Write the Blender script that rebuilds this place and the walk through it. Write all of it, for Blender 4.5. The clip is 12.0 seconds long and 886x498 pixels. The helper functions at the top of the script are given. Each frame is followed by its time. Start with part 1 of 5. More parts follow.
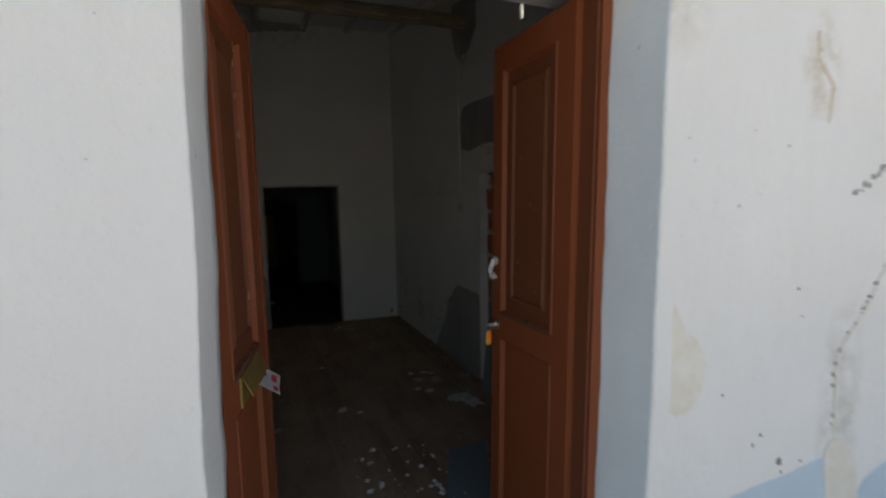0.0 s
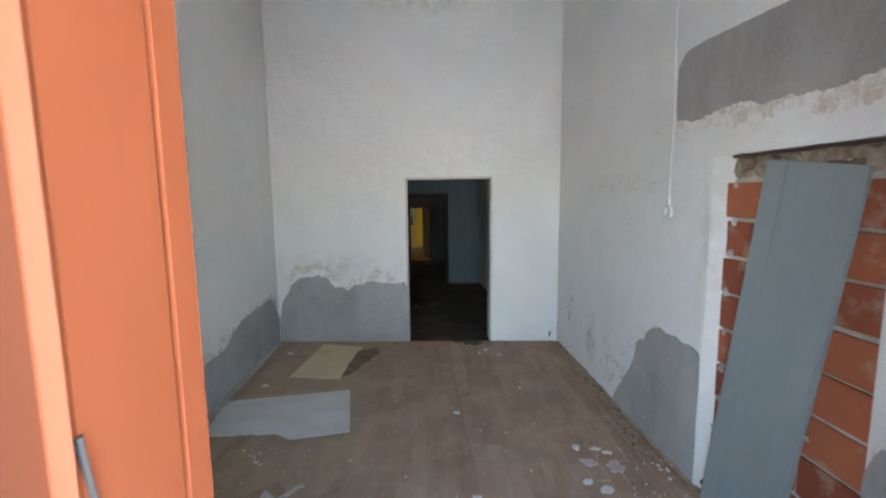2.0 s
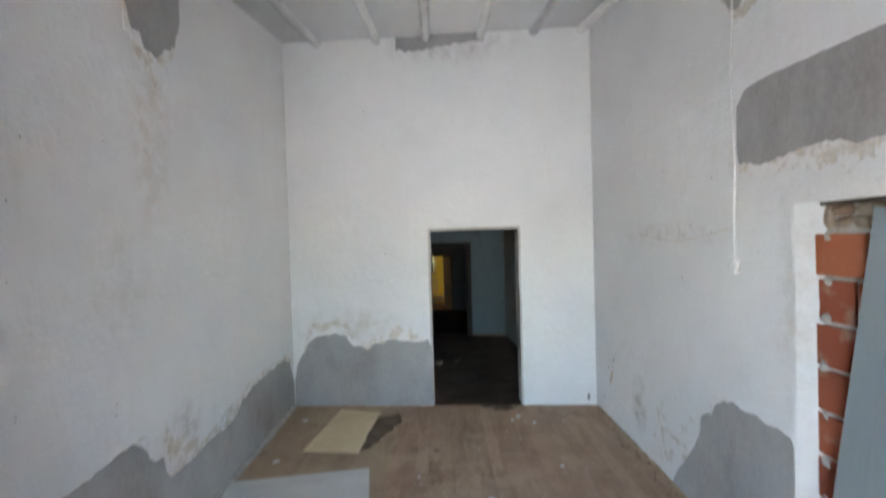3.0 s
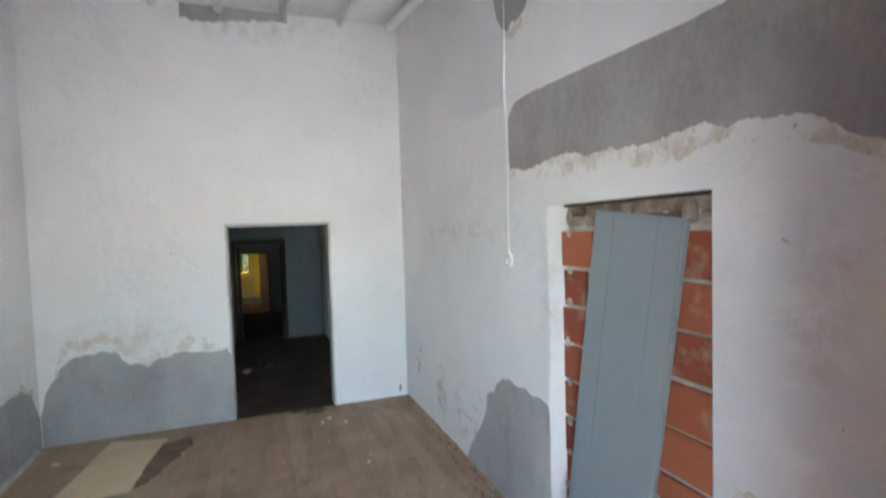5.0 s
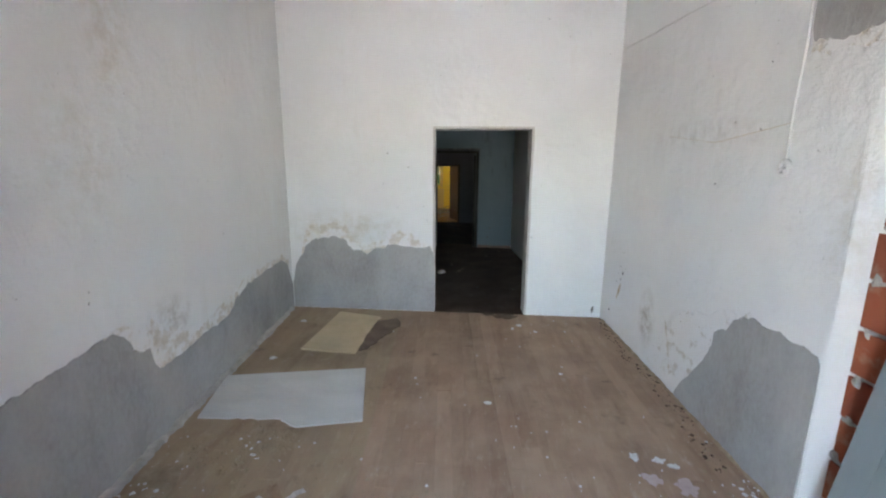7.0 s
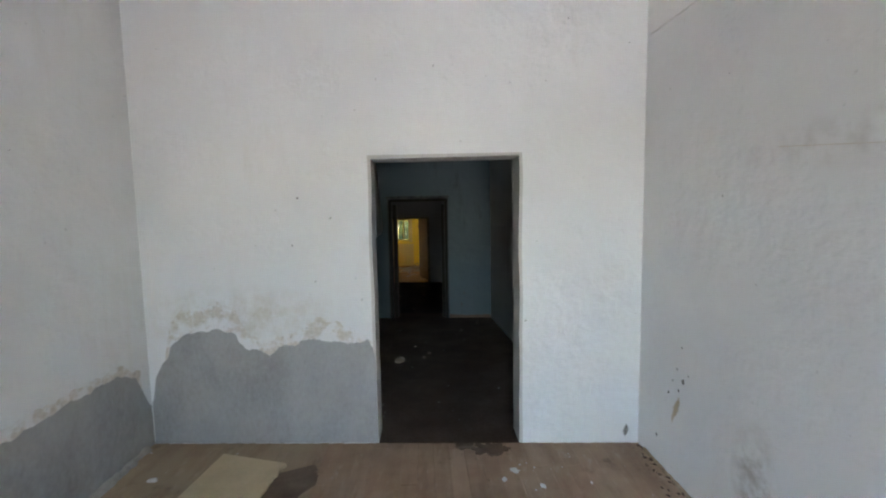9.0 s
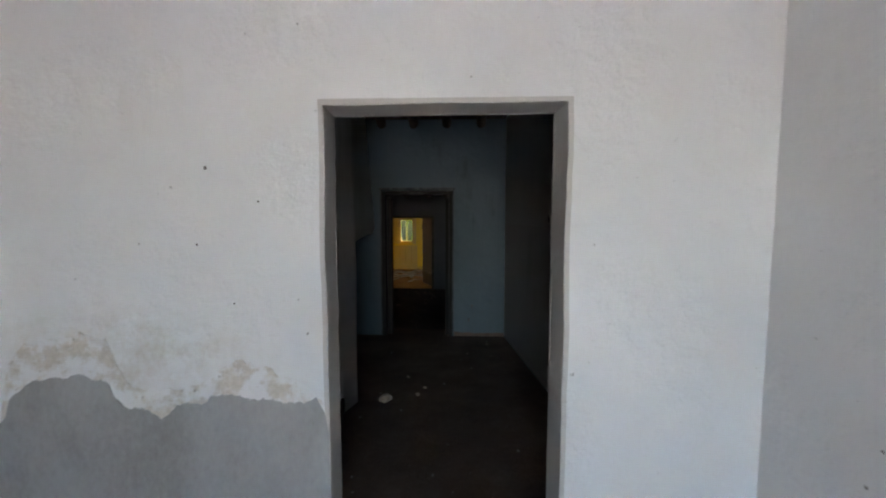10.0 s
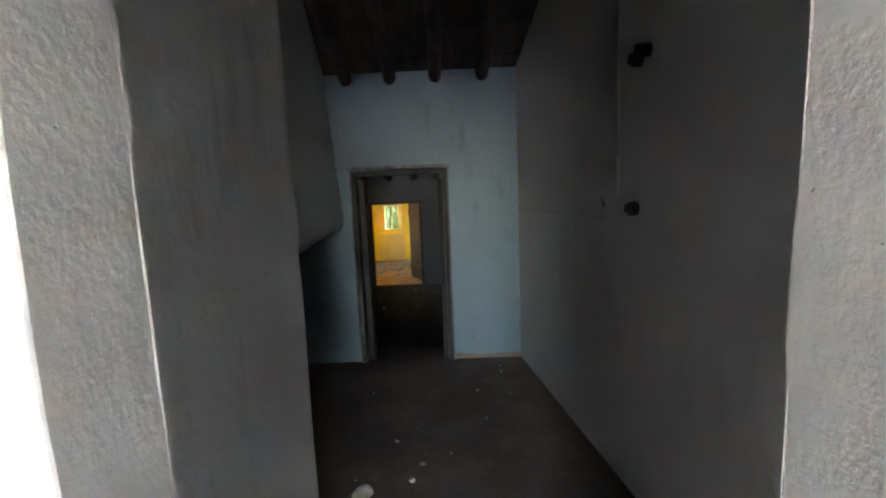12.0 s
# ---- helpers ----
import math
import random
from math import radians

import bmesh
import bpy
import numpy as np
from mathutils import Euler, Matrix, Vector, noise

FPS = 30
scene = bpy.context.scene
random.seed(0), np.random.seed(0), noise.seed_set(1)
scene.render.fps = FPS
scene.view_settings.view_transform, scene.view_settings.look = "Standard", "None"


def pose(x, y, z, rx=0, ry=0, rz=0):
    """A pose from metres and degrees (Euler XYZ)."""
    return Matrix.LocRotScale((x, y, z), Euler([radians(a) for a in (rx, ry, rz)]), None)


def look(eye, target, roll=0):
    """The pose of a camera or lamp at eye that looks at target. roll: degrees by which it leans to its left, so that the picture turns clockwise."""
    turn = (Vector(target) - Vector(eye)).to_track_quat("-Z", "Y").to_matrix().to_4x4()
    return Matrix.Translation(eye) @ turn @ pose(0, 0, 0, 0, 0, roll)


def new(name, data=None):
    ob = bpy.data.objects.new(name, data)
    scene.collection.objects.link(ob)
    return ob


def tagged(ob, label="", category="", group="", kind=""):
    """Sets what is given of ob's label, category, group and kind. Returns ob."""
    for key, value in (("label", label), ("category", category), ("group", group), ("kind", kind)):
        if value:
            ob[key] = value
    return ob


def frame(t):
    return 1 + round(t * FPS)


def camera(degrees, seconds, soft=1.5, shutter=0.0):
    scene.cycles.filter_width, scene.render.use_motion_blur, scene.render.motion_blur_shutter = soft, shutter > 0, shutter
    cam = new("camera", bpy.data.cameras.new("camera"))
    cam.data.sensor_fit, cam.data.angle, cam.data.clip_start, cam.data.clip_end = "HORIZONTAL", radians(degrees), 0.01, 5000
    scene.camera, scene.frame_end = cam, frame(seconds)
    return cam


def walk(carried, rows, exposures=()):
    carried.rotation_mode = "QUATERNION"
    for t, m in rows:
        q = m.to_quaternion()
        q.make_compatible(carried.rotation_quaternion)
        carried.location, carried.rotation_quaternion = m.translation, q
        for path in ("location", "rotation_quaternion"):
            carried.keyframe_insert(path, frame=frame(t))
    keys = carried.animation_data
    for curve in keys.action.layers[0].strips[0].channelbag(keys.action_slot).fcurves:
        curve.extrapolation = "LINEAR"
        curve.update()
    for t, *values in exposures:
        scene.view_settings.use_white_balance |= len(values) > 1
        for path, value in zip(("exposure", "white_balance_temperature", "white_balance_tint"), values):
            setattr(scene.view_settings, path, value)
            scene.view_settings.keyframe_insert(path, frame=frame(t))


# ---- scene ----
cam = camera(90.0, 12.0, soft=2.1, shutter=0.3)
PATH = [
    (0, (0.343, -1.232, 1.751), (0.982, 0.65, 1.53), -1.1),
    (0.5, (0.526, -0.931, 1.741), (0.805, 1.039, 1.537), 0.4),
    (1, (0.562, -0.602, 1.717), (0.754, 1.379, 1.522), 1.3),
    (1.5, (0.587, -0.295, 1.711), (0.671, 1.692, 1.499), -0.3),
    (2, (0.54, 0.022, 1.797), (0.495, 2.006, 1.549), -0.6),
    (2.5, (0.462, 0.234, 1.833), (0.42, 2.218, 1.582), -1.8),
    (2.8, (0.448, 0.322, 1.861), (0.357, 2.308, 1.645), -1.7),
    (3, (0.462, 0.352, 1.862), (0.335, 2.347, 1.82), -1.6),
    (3.2, (0.483, 0.377, 1.872), (0.385, 2.365, 2.061), -1.6),
    (4.8, (0.672, 0.382, 1.93), (1.195, 2.31, 2.004), -2.6),
    (5, (0.673, 0.397, 1.866), (1.294, 2.296, 1.781), -1.7),
    (5.5, (0.681, 0.426, 1.774), (1.297, 2.292, 1.405), 1.0),
    (6, (0.556, 0.472, 1.706), (0.749, 2.381, 1.142), 2.5),
    (6.5, (0.493, 0.53, 1.697), (0.329, 2.449, 1.16), 1.6),
    (7, (0.464, 0.632, 1.72), (0.308, 2.581, 1.299), 0.5),
    (7.2, (0.453, 0.679, 1.723), (0.312, 2.644, 1.375), 0.2),
    (8.8, (0.59, 2.109, 1.604), (0.499, 4.1, 1.439), -0.4),
    (9, (0.557, 2.331, 1.637), (0.501, 4.321, 1.452), -1.0),
    (9.5, (0.625, 2.927, 1.592), (0.55, 4.917, 1.41), -0.4),
    (10, (0.571, 3.486, 1.544), (0.48, 5.476, 1.37), 0.0),
    (10.5, (0.561, 4.001, 1.555), (0.42, 5.988, 1.371), -0.7),
    (11, (0.55, 4.412, 1.595), (0.384, 6.394, 1.385), -2.0),
    (11.5, (0.478, 4.716, 1.575), (0.42, 6.704, 1.362), -2.0),
    (12, (0.457, 4.839, 1.566), (0.419, 6.822, 1.31), -2.4),
]

# exposure follows the clip's own brightening from the street into the room
walk_exposures = [(t, stops, kelvin, tint) for t, stops, kelvin, tint in ((0.0, 1.18, 7700, 10), (0.5, 1.6, 7700, 10), (0.8, 2.2, 7300, 10), (1.0, 2.95, 7100, 10), (1.5, 4.8, 6700, 10), (2.0, 5.4, 6600, 10), (2.5, 5.6, 6600, 10), (3.2, 5.7, 6600, 10),
                                                                        (5.0, 5.72, 6600, 10), (6.0, 5.78, 6700, 12), (6.5, 5.86, 6800, 12), (7.0, 5.83, 6800, 12), (9.0, 5.52, 6700, 11), (10.0, 5.35, 6700, 15), (11.0, 5.33, 6800, 17), (11.5, 6.1, 6850, 17), (12.0, 7.35, 6750, 14))]
walk(cam, [(t, look(eye, target, roll)) for t, eye, target, roll in PATH], walk_exposures)

# ---- light ----
world = bpy.data.worlds.new("sky")
scene.world = world
world.use_nodes = True
wn = world.node_tree.nodes
sky = wn.new("ShaderNodeTexSky")
sky.sky_type = 'NISHITA'
sky.sun_disc = False
sky.sun_elevation = radians(53)
sky.sun_rotation = radians(26.6)
wn["Background"].inputs["Strength"].default_value = 0.10
world.node_tree.links.new(sky.outputs[0], wn["Background"].inputs[0])
sun_data = bpy.data.lights.new("sun", 'SUN')
sun_data.energy, sun_data.angle, sun_data.color = 4.0, radians(0.6), (1.0, 0.95, 0.88)
sun = new("sun", sun_data)
sun.matrix_world = look((4, 8, 11.87), (0, 0, 0))

# ---- materials ----
def mat(name):
    m = bpy.data.materials.new(name)
    m.use_nodes = True
    nt = m.node_tree
    return m, nt, nt.nodes["Principled BSDF"]


def node(nt, kind, **values):
    n = nt.nodes.new(kind)
    for key, value in values.items():
        n.inputs[key].default_value = value
    return n


def coords(nt, scale=(1, 1, 1)):
    g = nt.nodes.new("ShaderNodeNewGeometry")
    mp = nt.nodes.new("ShaderNodeMapping")
    mp.inputs["Scale"].default_value = scale
    nt.links.new(g.outputs["Position"], mp.inputs["Vector"])
    return mp.outputs[0]


def ramp(nt, fac, stops):
    r = nt.nodes.new("ShaderNodeValToRGB")
    while len(r.color_ramp.elements) < len(stops):
        r.color_ramp.elements.new(0.5)
    for e, (p, c) in zip(r.color_ramp.elements, stops):
        e.position, e.color = p, (*c, 1)
    nt.links.new(fac, r.inputs[0])
    return r.outputs[0]


def noise_tex(nt, vec, scale, detail=6, rough=0.6):
    n = node(nt, "ShaderNodeTexNoise", Scale=scale, Detail=detail, Roughness=rough)
    nt.links.new(vec, n.inputs["Vector"])
    return n.outputs["Fac"]


def mixc(nt, fac, a, b, mode='MIX'):
    m = nt.nodes.new("ShaderNodeMix")
    m.data_type, m.blend_type = 'RGBA', mode
    for sock, v in ((m.inputs[0], fac), (m.inputs[6], a), (m.inputs[7], b)):
        if isinstance(v, (int, float)):
            sock.default_value = v
        elif isinstance(v, tuple):
            sock.default_value = (*v, 1)
        else:
            nt.links.new(v, sock)
    return m.outputs[2]


def bump(nt, bsdf, height, strength=0.4, dist=0.01):
    b = node(nt, "ShaderNodeBump", Strength=strength, Distance=dist)
    nt.links.new(height, b.inputs["Height"])
    nt.links.new(b.outputs[0], bsdf.inputs["Normal"])


def add(nt, a, b, op='ADD', clamp=False):
    m = nt.nodes.new("ShaderNodeMath")
    m.operation, m.use_clamp = op, clamp
    for sock, v in ((m.inputs[0], a), (m.inputs[1], b)):
        if isinstance(v, (int, float)):
            sock.default_value = v
        else:
            nt.links.new(v, sock)
    return m.outputs[0]


def two_scale(name, low, mid, high, scale, fine, rough=0.85, bump_s=0.35, bump_d=0.006, stretch=(1, 1, 1), metal=0.0):
    """A rough surface whose colour wanders at two scales, with grain in its relief."""
    m, nt, b = mat(name)
    v = coords(nt, stretch)
    big, small = noise_tex(nt, v, scale, 5), noise_tex(nt, v, fine, 8, 0.7)
    f = add(nt, add(nt, big, 0.65, 'MULTIPLY'), add(nt, small, 0.35, 'MULTIPLY'))
    nt.links.new(ramp(nt, f, [(0.32, low), (0.5, mid), (0.68, high)]), b.inputs["Base Color"])
    b.inputs["Roughness"].default_value, b.inputs["Metallic"].default_value = rough, metal
    bump(nt, b, add(nt, small, add(nt, big, 0.6, 'MULTIPLY')), bump_s, bump_d)
    return m


def limewash(name, base, stain, amount, speck=(0.25, 0.23, 0.2), lumps=1.0, spots=()):
    """Whitewashed plaster: brush-worn white, cloudy stains, small pits, uneven trowelled relief."""
    m, nt, b = mat(name)
    v = coords(nt)
    cloud = noise_tex(nt, v, 1.1, 6, 0.55)
    mid = noise_tex(nt, v, 7.0, 8, 0.65)
    grain = noise_tex(nt, v, 90.0, 4, 0.6)
    streak = noise_tex(nt, coords(nt, (3, 3, 0.5)), 3.0, 6, 0.6)
    c = ramp(nt, cloud, [(0.3, tuple(x * 0.93 for x in base)), (0.62, base)])
    f = add(nt, add(nt, add(nt, cloud, 0.55, 'MULTIPLY'), add(nt, streak, 0.45, 'MULTIPLY')), 0.56, 'SUBTRACT')
    f = add(nt, add(nt, f, 7.0, 'MULTIPLY', True), amount, 'MULTIPLY', True)
    c = mixc(nt, f, c, stain)
    for place, size, colour, strength in spots:
        mp = nt.nodes.new("ShaderNodeMapping")
        mp.vector_type = 'TEXTURE'
        mp.inputs["Location"].default_value, mp.inputs["Scale"].default_value = place, size
        g = nt.nodes.new("ShaderNodeNewGeometry")
        nt.links.new(g.outputs["Position"], mp.inputs["Vector"])
        ball = nt.nodes.new("ShaderNodeTexGradient")
        ball.gradient_type = 'SPHERICAL'
        nt.links.new(mp.outputs[0], ball.inputs["Vector"])
        rag = add(nt, add(nt, noise_tex(nt, v, 9.0, 7, 0.7), 0.42, 'SUBTRACT'), 4.0, 'MULTIPLY', True)
        c = mixc(nt, add(nt, add(nt, add(nt, ball.outputs["Fac"], 1.6, 'MULTIPLY', True), rag, 'MULTIPLY'), strength, 'MULTIPLY'), c, colour)
    pits = add(nt, add(nt, noise_tex(nt, v, 26.0, 3, 0.5), 0.735, 'SUBTRACT'), 22.0, 'MULTIPLY', True)
    c = mixc(nt, add(nt, pits, 0.7, 'MULTIPLY'), c, speck)
    nt.links.new(c, b.inputs["Base Color"])
    b.inputs["Roughness"].default_value = 0.9
    h = add(nt, add(nt, cloud, 3.0 * lumps, 'MULTIPLY'), add(nt, add(nt, mid, 0.8 * lumps, 'MULTIPLY'), add(nt, grain, 0.12, 'MULTIPLY')))
    bump(nt, b, add(nt, h, add(nt, pits, 0.5, 'MULTIPLY'), 'SUBTRACT'), 0.5, 0.02)
    return m


OCHRE, DIRT = (0.50, 0.42, 0.30), (0.40, 0.36, 0.31)
M_WHITE = limewash("whitewash_room", (0.80, 0.80, 0.79), (0.66, 0.62, 0.55), 0.3, lumps=1.5, spots=(
    ((-1.43, 2.90, 2.55), (0.2, 0.22, 0.8), OCHRE, 0.45), ((-1.40, 2.6, 1.7), (0.2, 0.3, 0.5), OCHRE, 0.25), ((-1.43, 3.1, 0.62), (0.2, 0.3, 0.25), DIRT, 0.8),
    ((2.08, 1.26, 1.62), (0.2, 0.16, 0.42), OCHRE, 0.4), ((1.88, 4.25, 0.38), (0.15, 0.16, 0.3), DIRT, 0.9), ((1.92, 3.75, 0.35), (0.15, 0.25, 0.32), DIRT, 0.7),
    ((1.95, 2.55, 1.5), (0.15, 0.18, 0.6), OCHRE, 0.45), ((1.9, 3.7, 1.85), (0.15, 0.9, 0.12), DIRT, 0.35), ((-0.95, 5.3, 0.9), (0.8, 0.1, 0.25), OCHRE, 0.5), ((0.3, 5.3, 4.0), (0.9, 0.2, 0.25), DIRT, 0.5)))
M_FACADE = limewash("whitewash_street", (0.78, 0.77, 0.76), (0.69, 0.65, 0.59), 0.45, lumps=2.4, spots=(
    ((2.0, -0.2, 2.15), (0.12, 0.2, 0.22), OCHRE, 0.9), ((2.25, -0.2, 0.95), (0.16, 0.2, 0.5), DIRT, 0.7), ((1.36, -0.25, 2.3), (0.15, 0.3, 0.2), OCHRE, 0.5)))
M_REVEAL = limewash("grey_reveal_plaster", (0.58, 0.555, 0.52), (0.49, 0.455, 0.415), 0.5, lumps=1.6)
M_BLUEREV = limewash("pale_blue_limewash", (0.64, 0.71, 0.74), (0.74, 0.75, 0.74), 0.7, lumps=2.0)
M_BLUEBAND = limewash("blue_dado_limewash", (0.49, 0.60, 0.69), (0.70, 0.72, 0.73), 0.8)
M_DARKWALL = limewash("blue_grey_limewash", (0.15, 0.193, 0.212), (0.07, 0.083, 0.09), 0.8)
M_SOOT = limewash("sooty_plaster", (0.64, 0.63, 0.60), (0.36, 0.34, 0.315), 0.75, lumps=1.3)
# rear room walls: near-black base stands in for the room's lack of light
M_DIM = limewash("shade_darkened_plaster", (0.09, 0.092, 0.095), (0.055, 0.05, 0.047), 0.6)
M_YELLOW = limewash("yellow_limewash", (0.74, 0.51, 0.06), (0.6, 0.37, 0.04), 0.5)
M_CEMENT = two_scale("grey_cement_render", (0.265, 0.255, 0.24), (0.365, 0.358, 0.345), (0.44, 0.435, 0.42), 2.1, 38, 0.92, 0.45, 0.008, (1, 1, 0.6))
M_RUBBLE = two_scale("rough_rubble_mortar", (0.20, 0.145, 0.10), (0.34, 0.265, 0.195), (0.52, 0.45, 0.37), 14, 60, 0.95, 0.9, 0.015)
M_TAN = two_scale("tan_flaked_wash", (0.64, 0.585, 0.50), (0.71, 0.67, 0.60), (0.76, 0.74, 0.71), 9, 60, 0.95, 0.3, 0.004)


def flaking(name, bare, dark, white, cover):
    """Flaking wash: bare plaster in sharp-edged blotches, white paint left between, dark pits."""
    m, nt, b = mat(name)
    v = coords(nt)
    big, small = noise_tex(nt, v, 9.0, 7, 0.68), noise_tex(nt, v, 45.0, 6, 0.65)
    gone = add(nt, add(nt, big, cover, 'SUBTRACT'), 9.0, 'MULTIPLY', True)
    tone = mixc(nt, ramp(nt, small, [(0.35, (0, 0, 0)), (0.65, (1, 1, 1))]), dark, bare)
    c = mixc(nt, add(nt, gone, 0.9, 'MULTIPLY'), white, tone)
    pits = add(nt, add(nt, noise_tex(nt, v, 38.0, 3, 0.5), 0.68, 'SUBTRACT'), 18.0, 'MULTIPLY', True)
    nt.links.new(mixc(nt, add(nt, pits, 0.6, 'MULTIPLY'), c, (0.3, 0.26, 0.21)), b.inputs["Base Color"])
    b.inputs["Roughness"].default_value = 0.95
    bump(nt, b, add(nt, small, gone, 'SUBTRACT'), 0.6, 0.008)
    return m


M_CREAM = flaking("crumbling_cream_plaster", (0.69, 0.635, 0.55), (0.56, 0.50, 0.415), (0.79, 0.785, 0.77), 0.46)
M_FLAKED = flaking("sparsely_flaked_wash", (0.62, 0.56, 0.46), (0.42, 0.36, 0.29), (0.79, 0.785, 0.77), 0.55)
# east passage wall: darker than M_SOOT, its shade mixed into the colour
M_EASTPASS = limewash("shaded_passage_plaster", (0.46, 0.445, 0.42), (0.34, 0.325, 0.30), 0.6, lumps=0.8)
M_TERRACOTTA = two_scale("orange_earth_floor", (0.32, 0.14, 0.035), (0.44, 0.205, 0.055), (0.54, 0.29, 0.095), 4, 40, 0.9, 0.5, 0.008)
M_GROUND = two_scale("street_paving", (0.40, 0.38, 0.35), (0.50, 0.48, 0.45), (0.58, 0.56, 0.53), 0.8, 30, 0.95, 0.5, 0.01)
M_EARTH = two_scale("dirty_earth_floor", (0.062, 0.038, 0.025), (0.118, 0.075, 0.049), (0.18, 0.122, 0.084), 2.2, 40, 0.95, 0.8, 0.015)
# M_EARTH again at about half brightness, for the rear room's shade
M_EARTHSHADE = two_scale("shaded_earth_floor", (0.032, 0.023, 0.016), (0.065, 0.046, 0.032), (0.11, 0.082, 0.06), 2.2, 40, 0.95, 0.8, 0.015)
M_WOODDARK = two_scale("dark_old_timber", (0.03, 0.022, 0.016), (0.06, 0.043, 0.03), (0.10, 0.075, 0.055), 4, 60, 0.85, 0.6, 0.008, (3, 0.5, 3))


def part(name, bm, material, parent=None, label=""):
    """One mesh object from a bmesh, under a thing or a part."""
    me = bpy.data.meshes.new(name)
    bmesh.ops.recalc_face_normals(bm, faces=bm.faces)
    bm.to_mesh(me)
    bm.free()
    me.materials.append(material)
    ob = new(name, me)
    if parent is not None:
        ob.parent = parent
    if label:
        ob["label"] = label
    return ob


def prism(bm, foot, z0, z1):
    """An upright prism on a footprint; z0 and z1 may be numbers or functions of x and y."""
    f0 = z0 if callable(z0) else (lambda x, y: z0)
    f1 = z1 if callable(z1) else (lambda x, y: z1)
    lo = [bm.verts.new((x, y, f0(x, y))) for x, y in foot]
    hi = [bm.verts.new((x, y, f1(x, y))) for x, y in foot]
    n = len(foot)
    bm.faces.new(lo[::-1])
    bm.faces.new(hi)
    for i in range(n):
        bm.faces.new((lo[i], lo[(i + 1) % n], hi[(i + 1) % n], hi[i]))
    return lo + hi


def box(bm, x0, x1, y0, y1, z0, z1):
    return prism(bm, [(x0, y0), (x1, y0), (x1, y1), (x0, y1)], z0, z1)


def wall(name, a, b, off_a, off_b, z0, z1, openings, material, label):
    """A wall from a to b on one face, off_a and off_b its thickness vectors; openings (s0, s1, bottom, top) in shares of its length."""
    bm = bmesh.new()
    a, b = Vector(a), Vector(b)

    def foot(s0, s1):
        p, q = a.lerp(b, s0), a.lerp(b, s1)
        o0, o1 = Vector(off_a).lerp(Vector(off_b), s0), Vector(off_a).lerp(Vector(off_b), s1)
        return [tuple(p), tuple(q), tuple(q + o1), tuple(p + o0)]

    cuts = sorted({0.0, 1.0, *(o[0] for o in openings), *(o[1] for o in openings)})
    for s0, s1 in zip(cuts, cuts[1:]):
        low = z0
        for _, _, bottom, top in sorted((o for o in openings if o[0] <= s0 and o[1] >= s1), key=lambda o: o[2]):
            if bottom > low:
                prism(bm, foot(s0, s1), low, bottom)
            low = top
        prism(bm, foot(s0, s1), low, z1)
    ob = part(name, bm, material)
    return tagged(ob, label, "wall", kind="structure")


# ---- plan: side walls lean 4.3 degrees off the back wall's square ----
def x_left(y):
    return -1.61 + 0.075 * (5.3 - y)


def x_right(y):
    return 1.80 + 0.075 * (5.3 - y)


def z_front(x, y):
    return 3.79 + 0.155 * (y - 3.07)


def y_face(x):
    """The street face of the front wall."""
    return -0.33 + 0.06 * (x - 0.2)


def z_rear(x, y):
    return 4.22 - 0.455 * (y - 5.4)


FRONT_IN = 0.20
# front wall with the street door
wf_a, wf_b = (-6.0, y_face(-6.0)), (8.0, y_face(8.0))
def share(x):
    return (x + 6.0) / 14.0
front = wall("wall_front", wf_a, wf_b, (0.02, 0.52), (0.02, 0.52), -0.4, 3.9, [(share(0.115), share(1.37), -0.4, 2.44)], M_FACADE,
             "whitewashed street wall with cracked and flaking plaster")

# ---- large structure ----
def slab(name, foot, z0, z1, material, label, category):
    bm = bmesh.new()
    prism(bm, foot, z0, z1)
    return tagged(part(name, bm, material), label, category, kind="structure")


slab("ground", [(-60, -60), (60, -60), (60, 60), (-60, 60)], -0.62, -0.60, M_GROUND, "dusty grey street and open ground", "ground")
slab("pavement", [(-8, -6), (9, -6), (9, y_face(9)), (-8, y_face(-8))], -0.59, -0.06, M_GROUND, "worn grey paving before the house", "pavement")

floor_sub = slab("floor", [(x_left(-0.3) - .2, -0.34), (x_right(-0.3) + .2, -0.27), (x_right(5.5) + .1, 5.52), (x_left(5.5) - .1, 5.52)], -0.58, -0.02, M_EARTH,
                 "dusty earth bed under the boards of the front room", "floor")

Y_END = 5.3
wall("wall_west", (x_left(0.1), 0.1), (x_left(5.3), 5.3), (-0.4, 0.0), (-0.4, 0.0), -0.4, lambda x, y: z_front(x, y) + .1, [], M_WHITE,
     "whitewashed plaster side wall with damp cement repairs")
# east wall: a bricked-up doorway and a small hole near the roof
def share_e(y):
    return (y - 0.1) / 5.2
wall("wall_east", (x_right(0.1), 0.1), (x_right(5.3), 5.3), (0.4, 0.0), (0.4, 0.0), -0.4, lambda x, y: z_front(x, y) + .1,
     [(share_e(1.60), share_e(2.585), 0.0, 1.985), (share_e(1.80), share_e(2.75), 3.02, 3.45)], M_WHITE, "whitewashed plaster side wall with a bricked-up doorway")
wall("wall_north", (-2.6, 5.3), (3.2, 5.3), (0, 0.2), (0, 0.2), -0.4, 4.35, [(2.58 / 5.8, 3.603 / 5.8, -0.4, 1.99)], M_WHITE,
     "whitewashed plaster back wall with an open doorway")
bm = bmesh.new()
prism(bm, [(-2.6, -0.1), (3.2, 0.1), (3.2, 5.5), (-2.6, 5.5)], z_front, lambda x, y: z_front(x, y) + 0.05)
tagged(part("ceiling", bm, M_WHITE), "white-painted sloping board ceiling", "ceiling", kind="structure")

